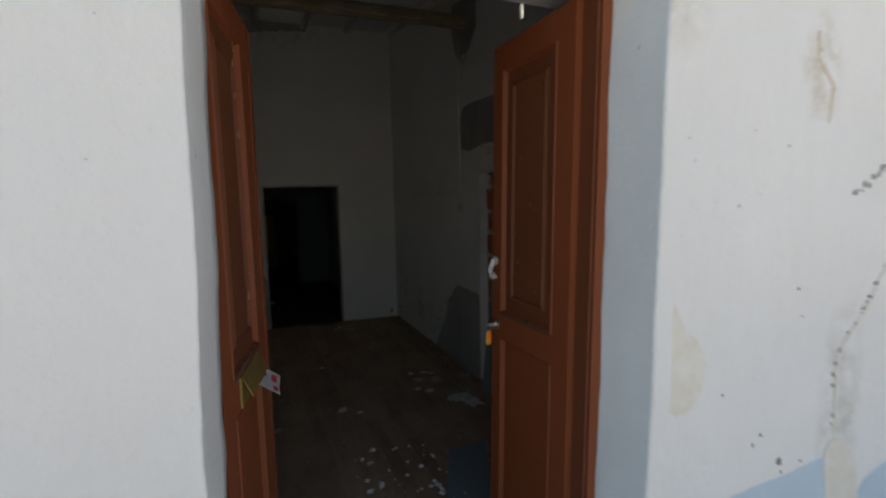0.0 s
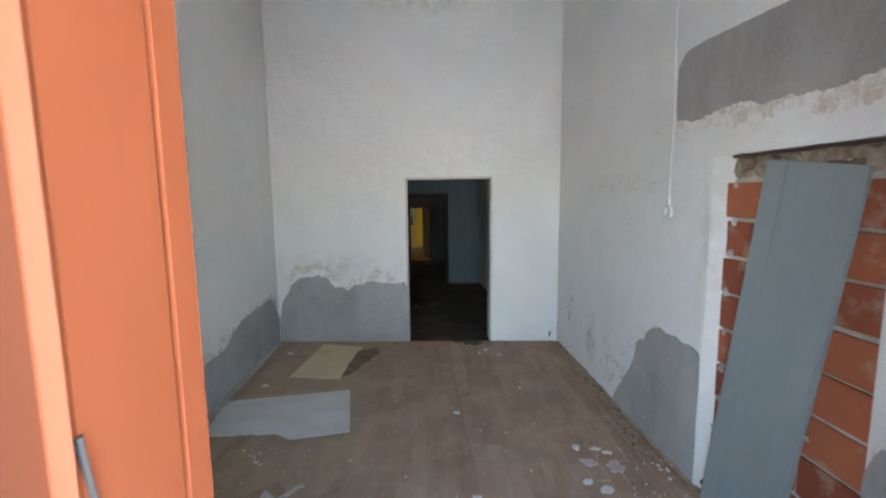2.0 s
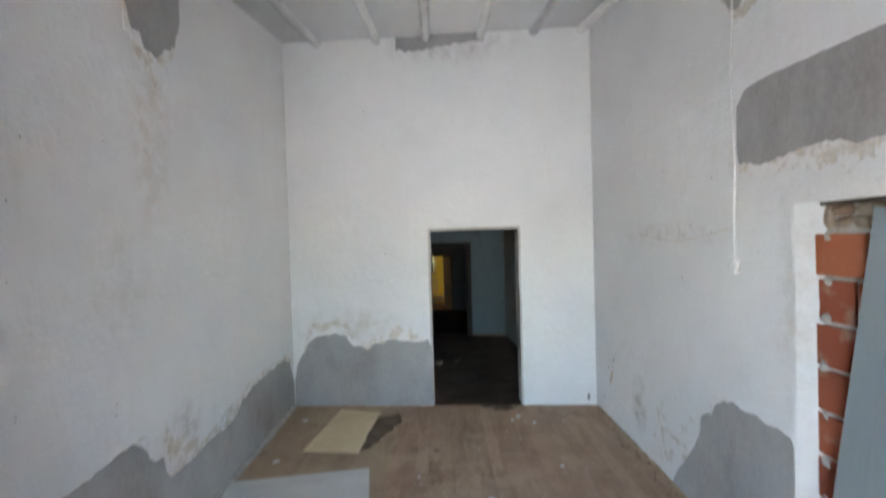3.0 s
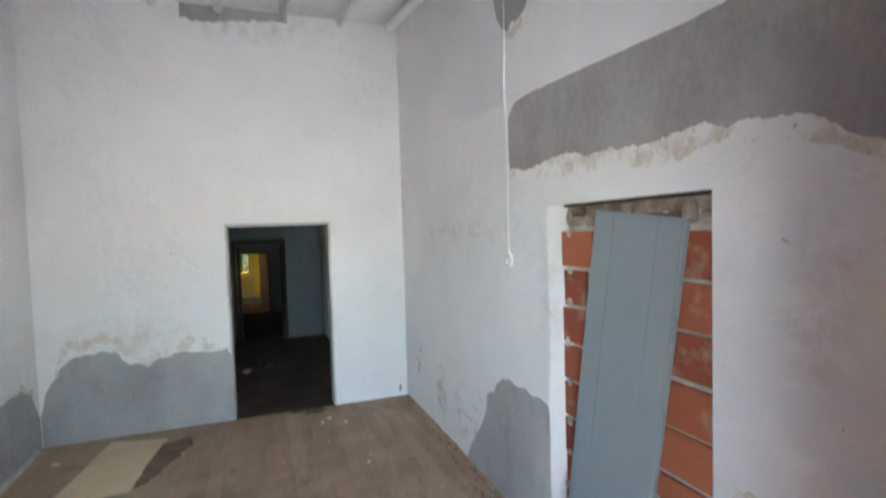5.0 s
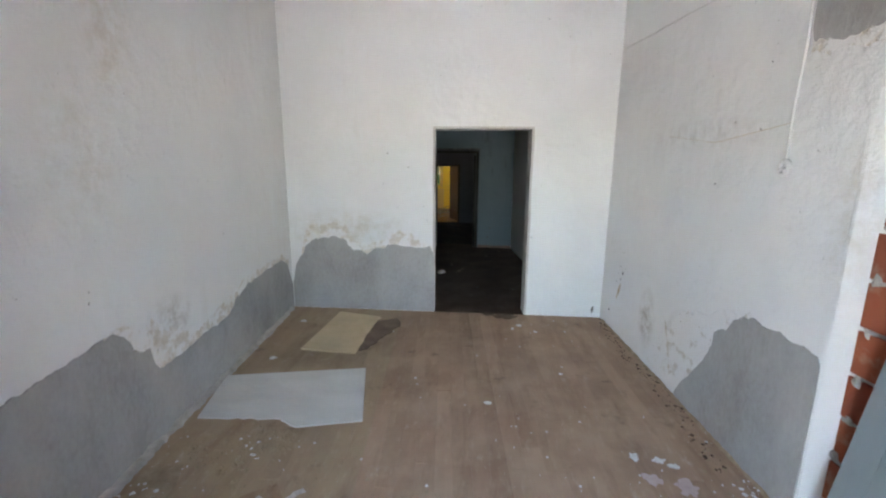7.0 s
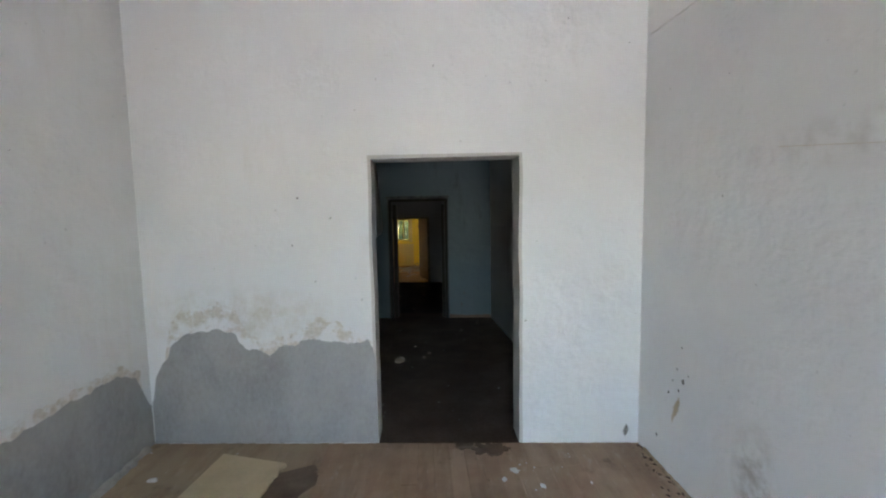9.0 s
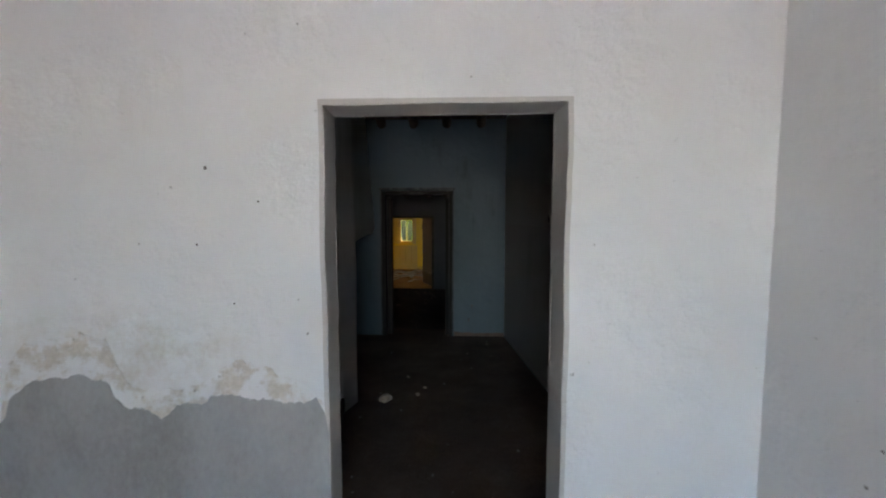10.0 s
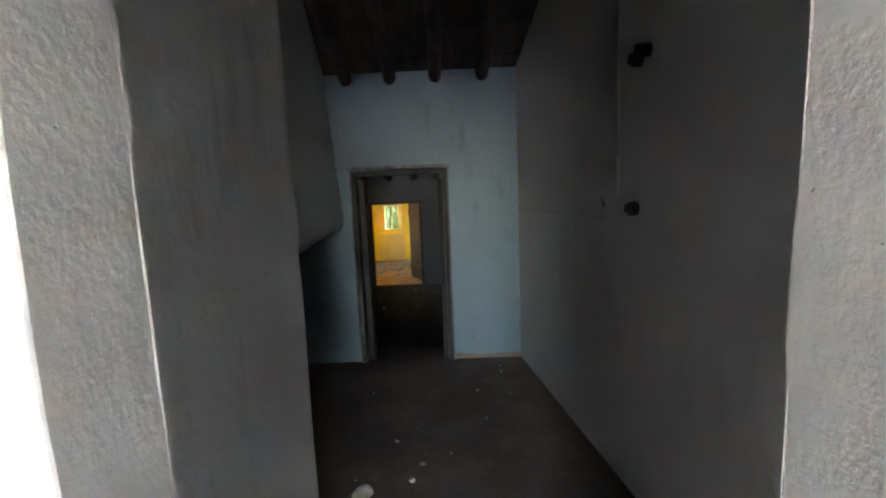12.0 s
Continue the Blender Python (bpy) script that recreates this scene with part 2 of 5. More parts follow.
# rear rooms
slab("floor_passage", [(-2.0, 5.52), (2.2, 5.52), (2.2, 8.9), (-2.0, 9.0)], -0.58, -0.015, M_EARTH, "dirty brown earth and screed floor of the passage", "floor")
wall("wall_passage_east", (1.53, 5.5), (1.08, 8.90), (0.3, 0), (0.3, 0), -0.4, lambda x, y: z_rear(x, y) + .1, [], M_EASTPASS, "grey plaster wall of the passage, shade put in its colour")
wall("wall_passage_west", (-1.7, 5.5), (-1.7, 8.90), (-0.2, 0), (-0.2, 0), -0.4, lambda x, y: z_rear(x, y) + .1, [], M_SOOT, "sooty plaster wall behind the hearth")
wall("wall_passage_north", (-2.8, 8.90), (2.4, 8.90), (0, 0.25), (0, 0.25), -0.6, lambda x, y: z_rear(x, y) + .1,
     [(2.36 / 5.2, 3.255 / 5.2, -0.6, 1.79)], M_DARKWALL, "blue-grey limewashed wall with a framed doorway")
bm = bmesh.new()
prism(bm, [(-1.9, 5.5), (2.4, 5.5), (2.4, 9.15), (-1.9, 9.15)], z_rear, lambda x, y: z_rear(x, y) + 0.05)
tagged(part("ceiling_passage", bm, M_WOODDARK), "dark old boards of the sloping passage roof", "ceiling", kind="structure")
slab("floor_rear", [(-3.2, 9.0), (1.6, 9.0), (1.6, 13.66), (-3.2, 13.66)], -0.58, -0.27, M_EARTHSHADE, "dirty earth floor of the rear room, darkened for shade", "floor")
slab("floor_yellow", [(-2.6, 13.66), (1.2, 13.66), (1.2, 17.4), (-2.6, 17.4)], -0.58, -0.265, M_TERRACOTTA, "orange earth floor of the last room", "floor")


def z_back(x, y):
    return 2.45 - 0.115 * (y - 9.15)


wall("wall_rear_east", (0.85, 9.15), (0.70, 13.6), (0.3, 0), (0.3, 0), -0.6, 2.6, [], M_DIM, "grey plaster wall of the rear room, darkened for its shade")
wall("wall_rear_west", (-2.4, 9.15), (-2.4, 13.6), (-0.3, 0), (-0.3, 0), -0.6, 2.6, [], M_DIM, "grey plaster wall of the rear room, darkened for its shade")
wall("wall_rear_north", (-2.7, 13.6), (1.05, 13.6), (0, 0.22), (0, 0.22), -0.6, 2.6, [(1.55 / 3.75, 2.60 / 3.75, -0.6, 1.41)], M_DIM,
     "grey plaster wall with a low doorway, darkened for shade")
bm = bmesh.new()
prism(bm, [(-2.7, 9.15), (1.15, 9.15), (1.15, 13.82), (-2.7, 13.82)], z_back, lambda x, y: z_back(x, y) + .06)
tagged(part("ceiling_rear", bm, M_WOODDARK), "dark old boards over the rear room", "ceiling", kind="structure")
# last room: yellow walls, a garden window and an unseen side opening added for light
wall("wall_yellow_east", (0.3, 13.82), (0.3, 17.0), (0.3, 0), (0.3, 0), -0.6, 2.3, [], M_YELLOW, "yellow limewashed wall of the last room")
wall("wall_yellow_west", (-2.0, 13.82), (-2.0, 17.0), (-0.3, 0), (-0.3, 0), -0.6, 2.3, [(0.5, 0.66, 0.5, 1.4)], M_YELLOW, "yellow limewashed wall with an unseen opening added for daylight")
wall("wall_yellow_north", (-2.3, 17.0), (0.6, 17.0), (0, 0.25), (0, 0.25), -0.6, 2.3, [(0.92 / 2.9, 1.35 / 2.9, 0.57, 1.28)], M_YELLOW,
     "yellow limewashed wall with a small garden window")
slab("ceiling_yellow", [(-2.3, 13.82), (0.6, 13.82), (0.6, 17.25), (-2.3, 17.25)], 1.95, 2.02, M_WOODDARK, "dark boards over the last room", "ceiling")

# ---- more materials ----
def painted_wood(name, base, dark, grain=(1, 1, 0.06), rough=0.42, chips=(0.75, 0.62, 0.5), level=0.755):
    """Brushed oil paint on old boards: faint grain, dirt clouds, a few pale chips."""
    m, nt, b = mat(name)
    v = coords(nt)
    streak = noise_tex(nt, coords(nt, tuple(40 * g for g in grain)), 1.0, 5, 0.6)
    cloud = noise_tex(nt, v, 5.0, 6, 0.6)
    c = mixc(nt, add(nt, add(nt, streak, 0.5, 'MULTIPLY'), add(nt, cloud, 0.5, 'MULTIPLY')), dark, base)
    chip = add(nt, add(nt, noise_tex(nt, coords(nt, (1, 1, 0.32)), 190.0, 4, 0.65), level, 'SUBTRACT'), 40.0, 'MULTIPLY', True)
    c = mixc(nt, add(nt, chip, 0.75, 'MULTIPLY'), c, chips)
    b.inputs["Specular IOR Level"].default_value = 0.3
    nt.links.new(c, b.inputs["Base Color"])
    r = add(nt, add(nt, cloud, 0.35, 'MULTIPLY'), rough - 0.15)
    nt.links.new(r, b.inputs["Roughness"])
    bump(nt, b, add(nt, streak, add(nt, chip, 1.5, 'MULTIPLY'), 'SUBTRACT'), 0.25, 0.003)
    return m


M_DOOR = painted_wood("orange_brown_door_paint", (0.255, 0.069, 0.026), (0.187, 0.048, 0.018), rough=0.6, level=0.76)
M_PANEL = painted_wood("dark_red_panel_paint", (0.175, 0.055, 0.024), (0.13, 0.040, 0.018), rough=0.6, level=0.73)
M_WORNWOOD = painted_wood("worn_bare_wood", (0.14, 0.075, 0.045), (0.05, 0.032, 0.024), rough=0.85, chips=(0.4, 0.36, 0.32), level=0.68)
M_GREYDOOR = painted_wood("grey_blue_plank_paint", (0.27, 0.313, 0.32), (0.225, 0.265, 0.272), rough=0.55, chips=(0.3, 0.27, 0.22))
M_WHITEBOARD = two_scale("grey_white_hardboard", (0.56, 0.555, 0.52), (0.63, 0.627, 0.59), (0.70, 0.695, 0.66), 2.5, 40, 0.6, 0.2, 0.002, (1, 2.2, 1))
M_CREAMBOARD = two_scale("cream_hardboard", (0.57, 0.445, 0.27), (0.67, 0.53, 0.33), (0.74, 0.60, 0.40), 3, 60, 0.7, 0.2, 0.002)
M_BROWNBOARD = two_scale("brown_fibreboard", (0.12, 0.075, 0.05), (0.18, 0.12, 0.08), (0.24, 0.17, 0.12), 6, 70, 0.9, 0.6, 0.004)
M_PAPER = two_scale("crumpled_paper", (0.34, 0.30, 0.25), (0.54, 0.50, 0.45), (0.70, 0.67, 0.62), 16, 60, 0.9, 0.5, 0.004)
M_PINK = two_scale("pink_paint_flakes", (0.50, 0.38, 0.36), (0.60, 0.48, 0.46), (0.7, 0.6, 0.58), 9, 60, 0.9, 0.4, 0.003)
M_FLAKE = two_scale("white_plaster_flakes", (0.66, 0.65, 0.62), (0.76, 0.75, 0.73), (0.82, 0.81, 0.8), 14, 80, 0.9, 0.4, 0.003)
M_GREEN = two_scale("green_plastic", (0.012, 0.06, 0.028), (0.02, 0.10, 0.045), (0.035, 0.14, 0.07), 8, 50, 0.5, 0.2, 0.002)
M_BRASS = two_scale("dull_brass", (0.26, 0.17, 0.05), (0.38, 0.26, 0.08), (0.5, 0.36, 0.13), 14, 90, 0.5, 0.2, 0.002, metal=0.7)
M_SILVER = two_scale("chipped_silver_paint", (0.36, 0.35, 0.33), (0.56, 0.55, 0.53), (0.7, 0.69, 0.67), 30, 120, 0.5, 0.3, 0.002, metal=0.3)
M_STEEL = two_scale("worn_steel", (0.3, 0.29, 0.27), (0.45, 0.44, 0.42), (0.6, 0.59, 0.57), 30, 120, 0.35, 0.2, 0.001, metal=1.0)
M_ORANGE = two_scale("orange_plastic_tag", (0.75, 0.16, 0.02), (0.85, 0.24, 0.03), (0.9, 0.35, 0.05), 30, 120, 0.4, 0.1, 0.001)
M_YTAG = two_scale("yellow_plastic_tag", (0.75, 0.6, 0.05), (0.8, 0.66, 0.08), (0.85, 0.7, 0.1), 30, 120, 0.4, 0.1, 0.001)
M_RED = two_scale("red_print", (0.5, 0.03, 0.04), (0.6, 0.04, 0.05), (0.65, 0.06, 0.07), 40, 120, 0.7, 0.1, 0.001)
M_CABLE = two_scale("white_painted_cable", (0.68, 0.67, 0.65), (0.74, 0.73, 0.71), (0.8, 0.79, 0.78), 12, 80, 0.6, 0.2, 0.002)
M_BLACK = two_scale("black_fitting", (0.01, 0.01, 0.01), (0.018, 0.017, 0.016), (0.03, 0.028, 0.026), 20, 90, 0.6, 0.2, 0.002)
M_LOG = two_scale("pale_debarked_log", (0.13, 0.10, 0.06), (0.28, 0.225, 0.14), (0.54, 0.47, 0.34), 12, 40, 0.85, 0.7, 0.01, (0.35, 3, 3))
M_RAFTER = two_scale("white_painted_rafter", (0.62, 0.61, 0.58), (0.72, 0.71, 0.69), (0.79, 0.78, 0.77), 5, 50, 0.85, 0.4, 0.005)
M_MORTAR = two_scale("pale_mortar", (0.36, 0.33, 0.29), (0.47, 0.44, 0.40), (0.56, 0.54, 0.5), 12, 70, 0.95, 0.7, 0.01)
M_CRACK = two_scale("dark_crack", (0.10, 0.09, 0.08), (0.16, 0.145, 0.13), (0.22, 0.2, 0.18), 20, 80, 0.95, 0.4, 0.004)
M_CARD = two_scale("tan_cardboard", (0.24, 0.15, 0.09), (0.35, 0.235, 0.145), (0.46, 0.335, 0.22), 8, 60, 0.9, 0.5, 0.004)
M_DIRT = two_scale("loose_tan_dirt", (0.27, 0.195, 0.125), (0.37, 0.28, 0.18), (0.50, 0.40, 0.28), 12, 70, 0.95, 0.6, 0.006)
M_STAIN = two_scale("ochre_damp_stain", (0.48, 0.39, 0.26), (0.58, 0.50, 0.37), (0.68, 0.62, 0.52), 10, 70, 0.95, 0.3, 0.004)


def brick_material():
    m, nt, b = mat("hollow_clay_brick")
    info = nt.nodes.new("ShaderNodeObjectInfo")
    v = coords(nt)
    tone = ramp(nt, info.outputs["Random"], [(0.0, (0.27, 0.070, 0.034)), (0.45, (0.37, 0.108, 0.050)), (1.0, (0.46, 0.155, 0.070))])
    smear = add(nt, add(nt, noise_tex(nt, v, 7, 6, 0.6), 0.56, 'SUBTRACT'), 9, 'MULTIPLY', True)
    c = mixc(nt, add(nt, smear, 0.45, 'MULTIPLY'), tone, (0.46, 0.36, 0.27))
    nt.links.new(c, b.inputs["Base Color"])
    b.inputs["Roughness"].default_value = 0.9
    bump(nt, b, noise_tex(nt, v, 60, 6, 0.6), 0.5, 0.004)
    return m


def plank_material(name, tones, cover, dusty):
    """Dusty floorboards: each board its own tone, long grain, dirt and pale dust lying over all."""
    m, nt, b = mat(name)
    info = nt.nodes.new("ShaderNodeObjectInfo")
    v = coords(nt)
    grain = noise_tex(nt, coords(nt, (28, 1.3, 1)), 1.0, 6, 0.65)
    tone = ramp(nt, info.outputs["Random"], [(0.0, tones[0]), (0.5, tones[1]), (1.0, tones[2])])
    c = mixc(nt, add(nt, grain, 0.5, 'MULTIPLY'), tone, (0.17, 0.105, 0.068))
    dust = noise_tex(nt, v, 2.3, 8, 0.68)
    d = add(nt, add(nt, dust, 0.36, 'SUBTRACT'), 4.0, 'MULTIPLY', True)
    c = mixc(nt, add(nt, add(nt, d, 0.5, 'MULTIPLY'), cover), c, dusty)
    scuff = noise_tex(nt, coords(nt, (1, 0.45, 1)), 5.5, 8, 0.75)
    s = add(nt, add(nt, scuff, 0.60, 'SUBTRACT'), 9, 'MULTIPLY', True)
    c = mixc(nt, add(nt, s, 0.5, 'MULTIPLY'), c, (0.60, 0.52, 0.43))
    sweep = noise_tex(nt, coords(nt, (5, 0.9, 1)), 1.6, 7, 0.7)
    c = mixc(nt, add(nt, add(nt, add(nt, sweep, 0.52, 'SUBTRACT'), 6, 'MULTIPLY', True), 0.5, 'MULTIPLY'), c, (0.25, 0.145, 0.09))
    fleck = noise_tex(nt, coords(nt, (9, 2.2, 1)), 2.6, 6, 0.7)
    c = mixc(nt, add(nt, add(nt, add(nt, fleck, 0.56, 'SUBTRACT'), 8, 'MULTIPLY', True), 0.35, 'MULTIPLY'), c, (0.56, 0.44, 0.32))
    damp = add(nt, add(nt, noise_tex(nt, v, 3.7, 5, 0.6), 0.62, 'SUBTRACT'), 10, 'MULTIPLY', True)
    c = mixc(nt, add(nt, damp, 0.5, 'MULTIPLY'), c, (0.09, 0.055, 0.036))
    nt.links.new(c, b.inputs["Base Color"])
    nt.links.new(add(nt, add(nt, d, 0.25, 'MULTIPLY'), 0.6), b.inputs["Roughness"])
    bump(nt, b, add(nt, grain, add(nt, dust, 0.8, 'MULTIPLY')), 0.35, 0.004)
    return m


M_BRICK = brick_material()
BOARD_TONES = ((0.285, 0.158, 0.095), (0.365, 0.215, 0.132), (0.44, 0.275, 0.178))
M_PLANK = plank_material("dusty_floorboard", BOARD_TONES, 0.16, (0.53, 0.382, 0.255))
M_PLANKDIRT = plank_material("dirt_covered_floorboard", BOARD_TONES, 0.48, (0.43, 0.325, 0.205))


# ---- shape helpers ----
def thing(name, m, label, category, group=""):
    ob = new(name)
    ob.matrix_world = m
    ob.empty_display_size = 0.1
    return tagged(ob, label, category, group)


def soften(bm, width=0.004, segments=2):
    bmesh.ops.bevel(bm, geom=[e for e in bm.edges if len(e.link_faces) == 2 and e.calc_face_angle(0) > 0.6], offset=width, segments=segments, affect='EDGES')
    return bm


def bevelled_box(x0, x1, y0, y1, z0, z1, width=0.004, segments=2):
    bm = bmesh.new()
    box(bm, x0, x1, y0, y1, z0, z1)
    return soften(bm, width, segments)


def loft(bm, rings, closed=True):
    """Skins rings of points of equal count; caps the ends."""
    vs = [[bm.verts.new(p) for p in r] for r in rings]
    n = len(rings[0])
    for a, b in zip(vs, vs[1:]):
        for i in range(n if closed else n - 1):
            bm.faces.new((a[i], a[(i + 1) % n], b[(i + 1) % n], b[i]))
    if closed:
        bm.faces.new(vs[0][::-1])
        bm.faces.new(vs[-1])


def pole(bm, points, radius, sides=10, wobble=0.0, taper=0.0):
    """A round bar along points, its thickness uneven by wobble."""
    pts = [Vector(p) for p in points]
    rings = []
    for i, p in enumerate(pts):
        d = (pts[min(i + 1, len(pts) - 1)] - pts[max(i - 1, 0)]).normalized()
        side = d.cross(Vector((0, 0, 1)) if abs(d.z) < 0.9 else Vector((1, 0, 0))).normalized()
        up = side.cross(d)
        r = radius * (1 - taper * i / max(1, len(pts) - 1))
        ring = []
        for k in range(sides):
            a = 2 * math.pi * k / sides
            w = 1 + wobble * noise.noise(Vector((p.x * 3 + k, p.y * 3, p.z * 3 + 0.7 * k)))
            ring.append(p + (side * math.cos(a) + up * math.sin(a)) * r * w)
        rings.append(ring)
    loft(bm, rings)


def line(a, b, n, sag=0.0, wander=0.0, seed=0.0):
    a, b = Vector(a), Vector(b)
    out = []
    for i in range(n + 1):
        p = a.lerp(b, i / n)
        p += Vector((noise.noise(Vector((seed, i * .7, 0))), noise.noise(Vector((seed, 5, i * .7))), noise.noise(Vector((i * .7, seed, 9))))) * wander
        p.z -= sag * math.sin(math.pi * i / n)
        out.append(p)
    return out


def profile(stops, s, rag=0.0, freq=14.0, seed=0.0):
    """Height at s along a broken line of (s, height) stops, roughened."""
    h = float(np.interp(s, [p[0] for p in stops], [p[1] for p in stops]))
    return h + rag * (noise.noise(Vector((s * freq, seed, 0.3))) + 0.5 * noise.noise(Vector((s * freq * 3.1, seed, 4.3))) + 0.4 * noise.noise(Vector((s * freq * 8.3, seed, 7.1))))


def skin(name, place, s0, s1, low, high, material, label, proud=0.005, rag=0.02, steps=70, seed=0.0, rag_low=0.0, freq=14.0, parent=None):
    """A coat of plaster on a wall between two ragged lines; place(s, z, d) gives the point d off the wall."""
    bm = bmesh.new()
    rows = []
    for i in range(steps + 1):
        s = s0 + (s1 - s0) * i / steps
        a = profile(low, s, rag_low, freq, seed + 3)
        b = max(profile(high, s, rag, freq, seed), a + 0.002)
        rows.append([place(s, a, -0.01), place(s, a, proud), place(s, b, proud), place(s, b, -0.01)])
    loft(bm, rows)
    ob = part(name, bm, material, parent)
    return tagged(ob, label, "plaster", kind="structure") if parent is None else ob


def on_back(s, z, d):
    return (s, 5.3 - d, z)


def on_left(s, z, d):
    return (x_left(s) + d, s, z)


def on_right(s, z, d):
    return (x_right(s) - d, s, z)


def on_street(s, z, d):
    return (s, y_face(s) - d, z)


# ---- plaster repairs and stains of the front room ----
skin("cement_repair_back", on_back, -1.60, -0.004, [(-2, 0.0), (0, 0.0)], [(-1.6, .30), (-1.583, .35), (-1.56, .49), (-1.51, .57), (-1.46, .63), (-1.44, .71), (-1.346, .784), (-1.18, .81), (-1.10, .822), (-.975, .79), (-.96, .73), (-.89, .684), (-.83, .675), (-.746, .63), (-.708, .65), (-.67, .695), (-.56, .705), (-.52, .746), (-.43, .752), (-.34, .729), (-.106, .712), (-.055, .745), (-.02, .68), (-.004, .58)],
     M_CEMENT, "bare grey cement repair low on the back wall", 0.006, 0.016, 260)
skin("crumbling_edge_back", on_back, -1.50, -0.02, [(-1.5, .5), (-1.3, .70), (-.72, .56), (0, .6)], [(-1.5, .56), (-1.456, .80), (-1.433, .87), (-1.35, .95), (-1.24, .97), (-1.09, 1.02), (-.98, .98), (-.94, .88), (-.90, .80), (-.81, .75), (-.70, .77), (-.59, .78), (-.52, .82), (-.41, .89), (-.33, .89), (-.23, .85), (-.10, .80), (-.02, .70)],
     M_CREAM, "crumbling cream plaster above the cement repair", 0.003, 0.022, 200, seed=7)
skin("cement_repair_west", on_left, 0.25, 5.29, [(0, 0.0), (6, 0.0)], [(.25, .75), (2.04, .75), (2.27, .757), (2.41, .775), (2.63, .785), (2.70, .756), (2.75, .68), (2.757, .64), (2.89, .58), (2.907, .49), (2.94, .437), (3.24, .431), (3.44, .445), (3.71, .443), (3.84, .455), (3.96, .545), (4.2, .595), (4.55, .61), (4.98, .606), (5.145, .54), (5.27, .30), (5.29, .28)],
     M_CEMENT, "bare grey cement repair low on the side wall", 0.006, 0.018, 520, seed=11)
skin("crumbling_edge_west", on_left, 2.55, 5.2, [(2.5, .5), (3.0, .36), (5.2, .4)], [(2.55, .78), (2.72, .80), (2.85, .72), (2.96, .75), (3.02, .66), (3.13, .61), (3.22, .57), (3.35, .50), (3.63, .55), (3.9, .60), (4.13, .66), (4.66, .67), (5.0, .67), (5.2, .56)],
     M_CREAM, "crumbling cream plaster above the cement repair", 0.003, 0.025, 240, seed=17)
skin("cement_repair_east", on_right, 2.585, 3.70, [(2, 0.0), (4, 0.0)], [(2.585, .80), (2.61, .85), (2.69, .845), (2.84, .856), (2.95, .842), (3.04, .867), (3.11, .831), (3.19, .783), (3.235, .713), (3.27, .705), (3.345, .64), (3.35, .55), (3.42, .42), (3.53, .274), (3.655, .114), (3.70, .03)],
     M_CEMENT, "bare grey cement repair beside the bricked-up doorway", 0.006, 0.018, 220, seed=23)
skin("crumbling_edge_east", on_right, 3.05, 4.15, [(3.05, .6), (3.4, .25), (3.7, .06), (4.15, .05)], [(3.05, .87), (3.29, .80), (3.48, .70), (3.72, .66), (3.85, .48), (3.96, .36), (4.15, .16)],
     M_FLAKED, "flaking plaster edge low on the side wall", 0.003, 0.04, 160, seed=27, freq=22)
skin("cement_repair_high", on_right, 0.25, 2.96, [(.25, 1.95), (1.125, 2.066), (1.21, 2.11), (1.26, 2.158), (1.33, 2.189), (1.40, 2.184), (1.53, 2.198), (1.68, 2.224), (1.84, 2.199), (2.1, 2.214), (2.23, 2.214), (2.47, 2.255), (2.71, 2.206), (2.94, 2.238), (2.96, 2.30)],
     [(.25, 2.75), (1.2, 2.62), (1.7, 2.605), (2.2, 2.63), (2.75, 2.65), (2.89, 2.635), (2.96, 2.56)], M_CEMENT, "long grey cement band above the bricked-up doorway", 0.006, 0.004, 340, 31, 0.017)
skin("crumbling_edge_high", on_right, 1.1, 2.95, [(1.1, 2.0), (1.3, 2.10), (1.6, 2.14), (1.84, 2.09), (2.1, 2.15), (2.3, 2.12), (2.6, 2.16), (2.95, 2.18)], [(1.1, 2.2), (2.95, 2.3)],
     M_CREAM, "crumbling cream plaster under the cement band", 0.003, 0.0, 240, 37, 0.025)
skin("cement_repair_near", on_right, 0.25, 1.60, [(0, 0.0), (2, 0.0)], [(.25, .7), (1.1, .84), (1.25, .89), (1.45, .885), (1.55, .86), (1.58, .80), (1.60, .74)],
     M_CEMENT, "bare grey cement repair by the street door", 0.006, 0.012, 160, 41)
skin("crumbling_edge_near", on_right, 1.0, 1.58, [(1, .7), (1.6, .7)], [(1.0, .90), (1.2, .96), (1.4, .95), (1.52, .93), (1.58, .84)], M_CREAM, "flaking plaster edge by the street door", 0.003, 0.03, 50, 43)
skin("cement_patch_ceiling", on_back, -0.32, 0.66, [(-.32, 3.98), (-.1, 3.96), (.3, 4.02), (.66, 4.06)], [(-1, 4.13), (2, 4.13)], M_CEMENT, "grey cement patch under the rafters", 0.006, 0.0, 40, 47, 0.03)
skin("beam_pocket_east", on_right, 2.62, 3.12, [(2.62, 3.30), (2.75, 3.16), (2.86, 3.10), (2.97, 3.12), (3.06, 3.22), (3.12, 3.36)], [(2.62, 3.58), (3.1, 3.66)], M_CEMENT, "rough cement round the end of the beam", 0.006, 0.02, 40, 53, 0.05)
skin("crumbling_edge_beam_east", on_right, 2.66, 3.10, [(2.66, 3.22), (2.8, 3.06), (2.95, 3.02), (3.10, 3.24)], [(2.62, 3.4), (3.1, 3.4)], M_CREAM, "crumbling plaster under the beam end", 0.003, 0.02, 40, 54, 0.05)
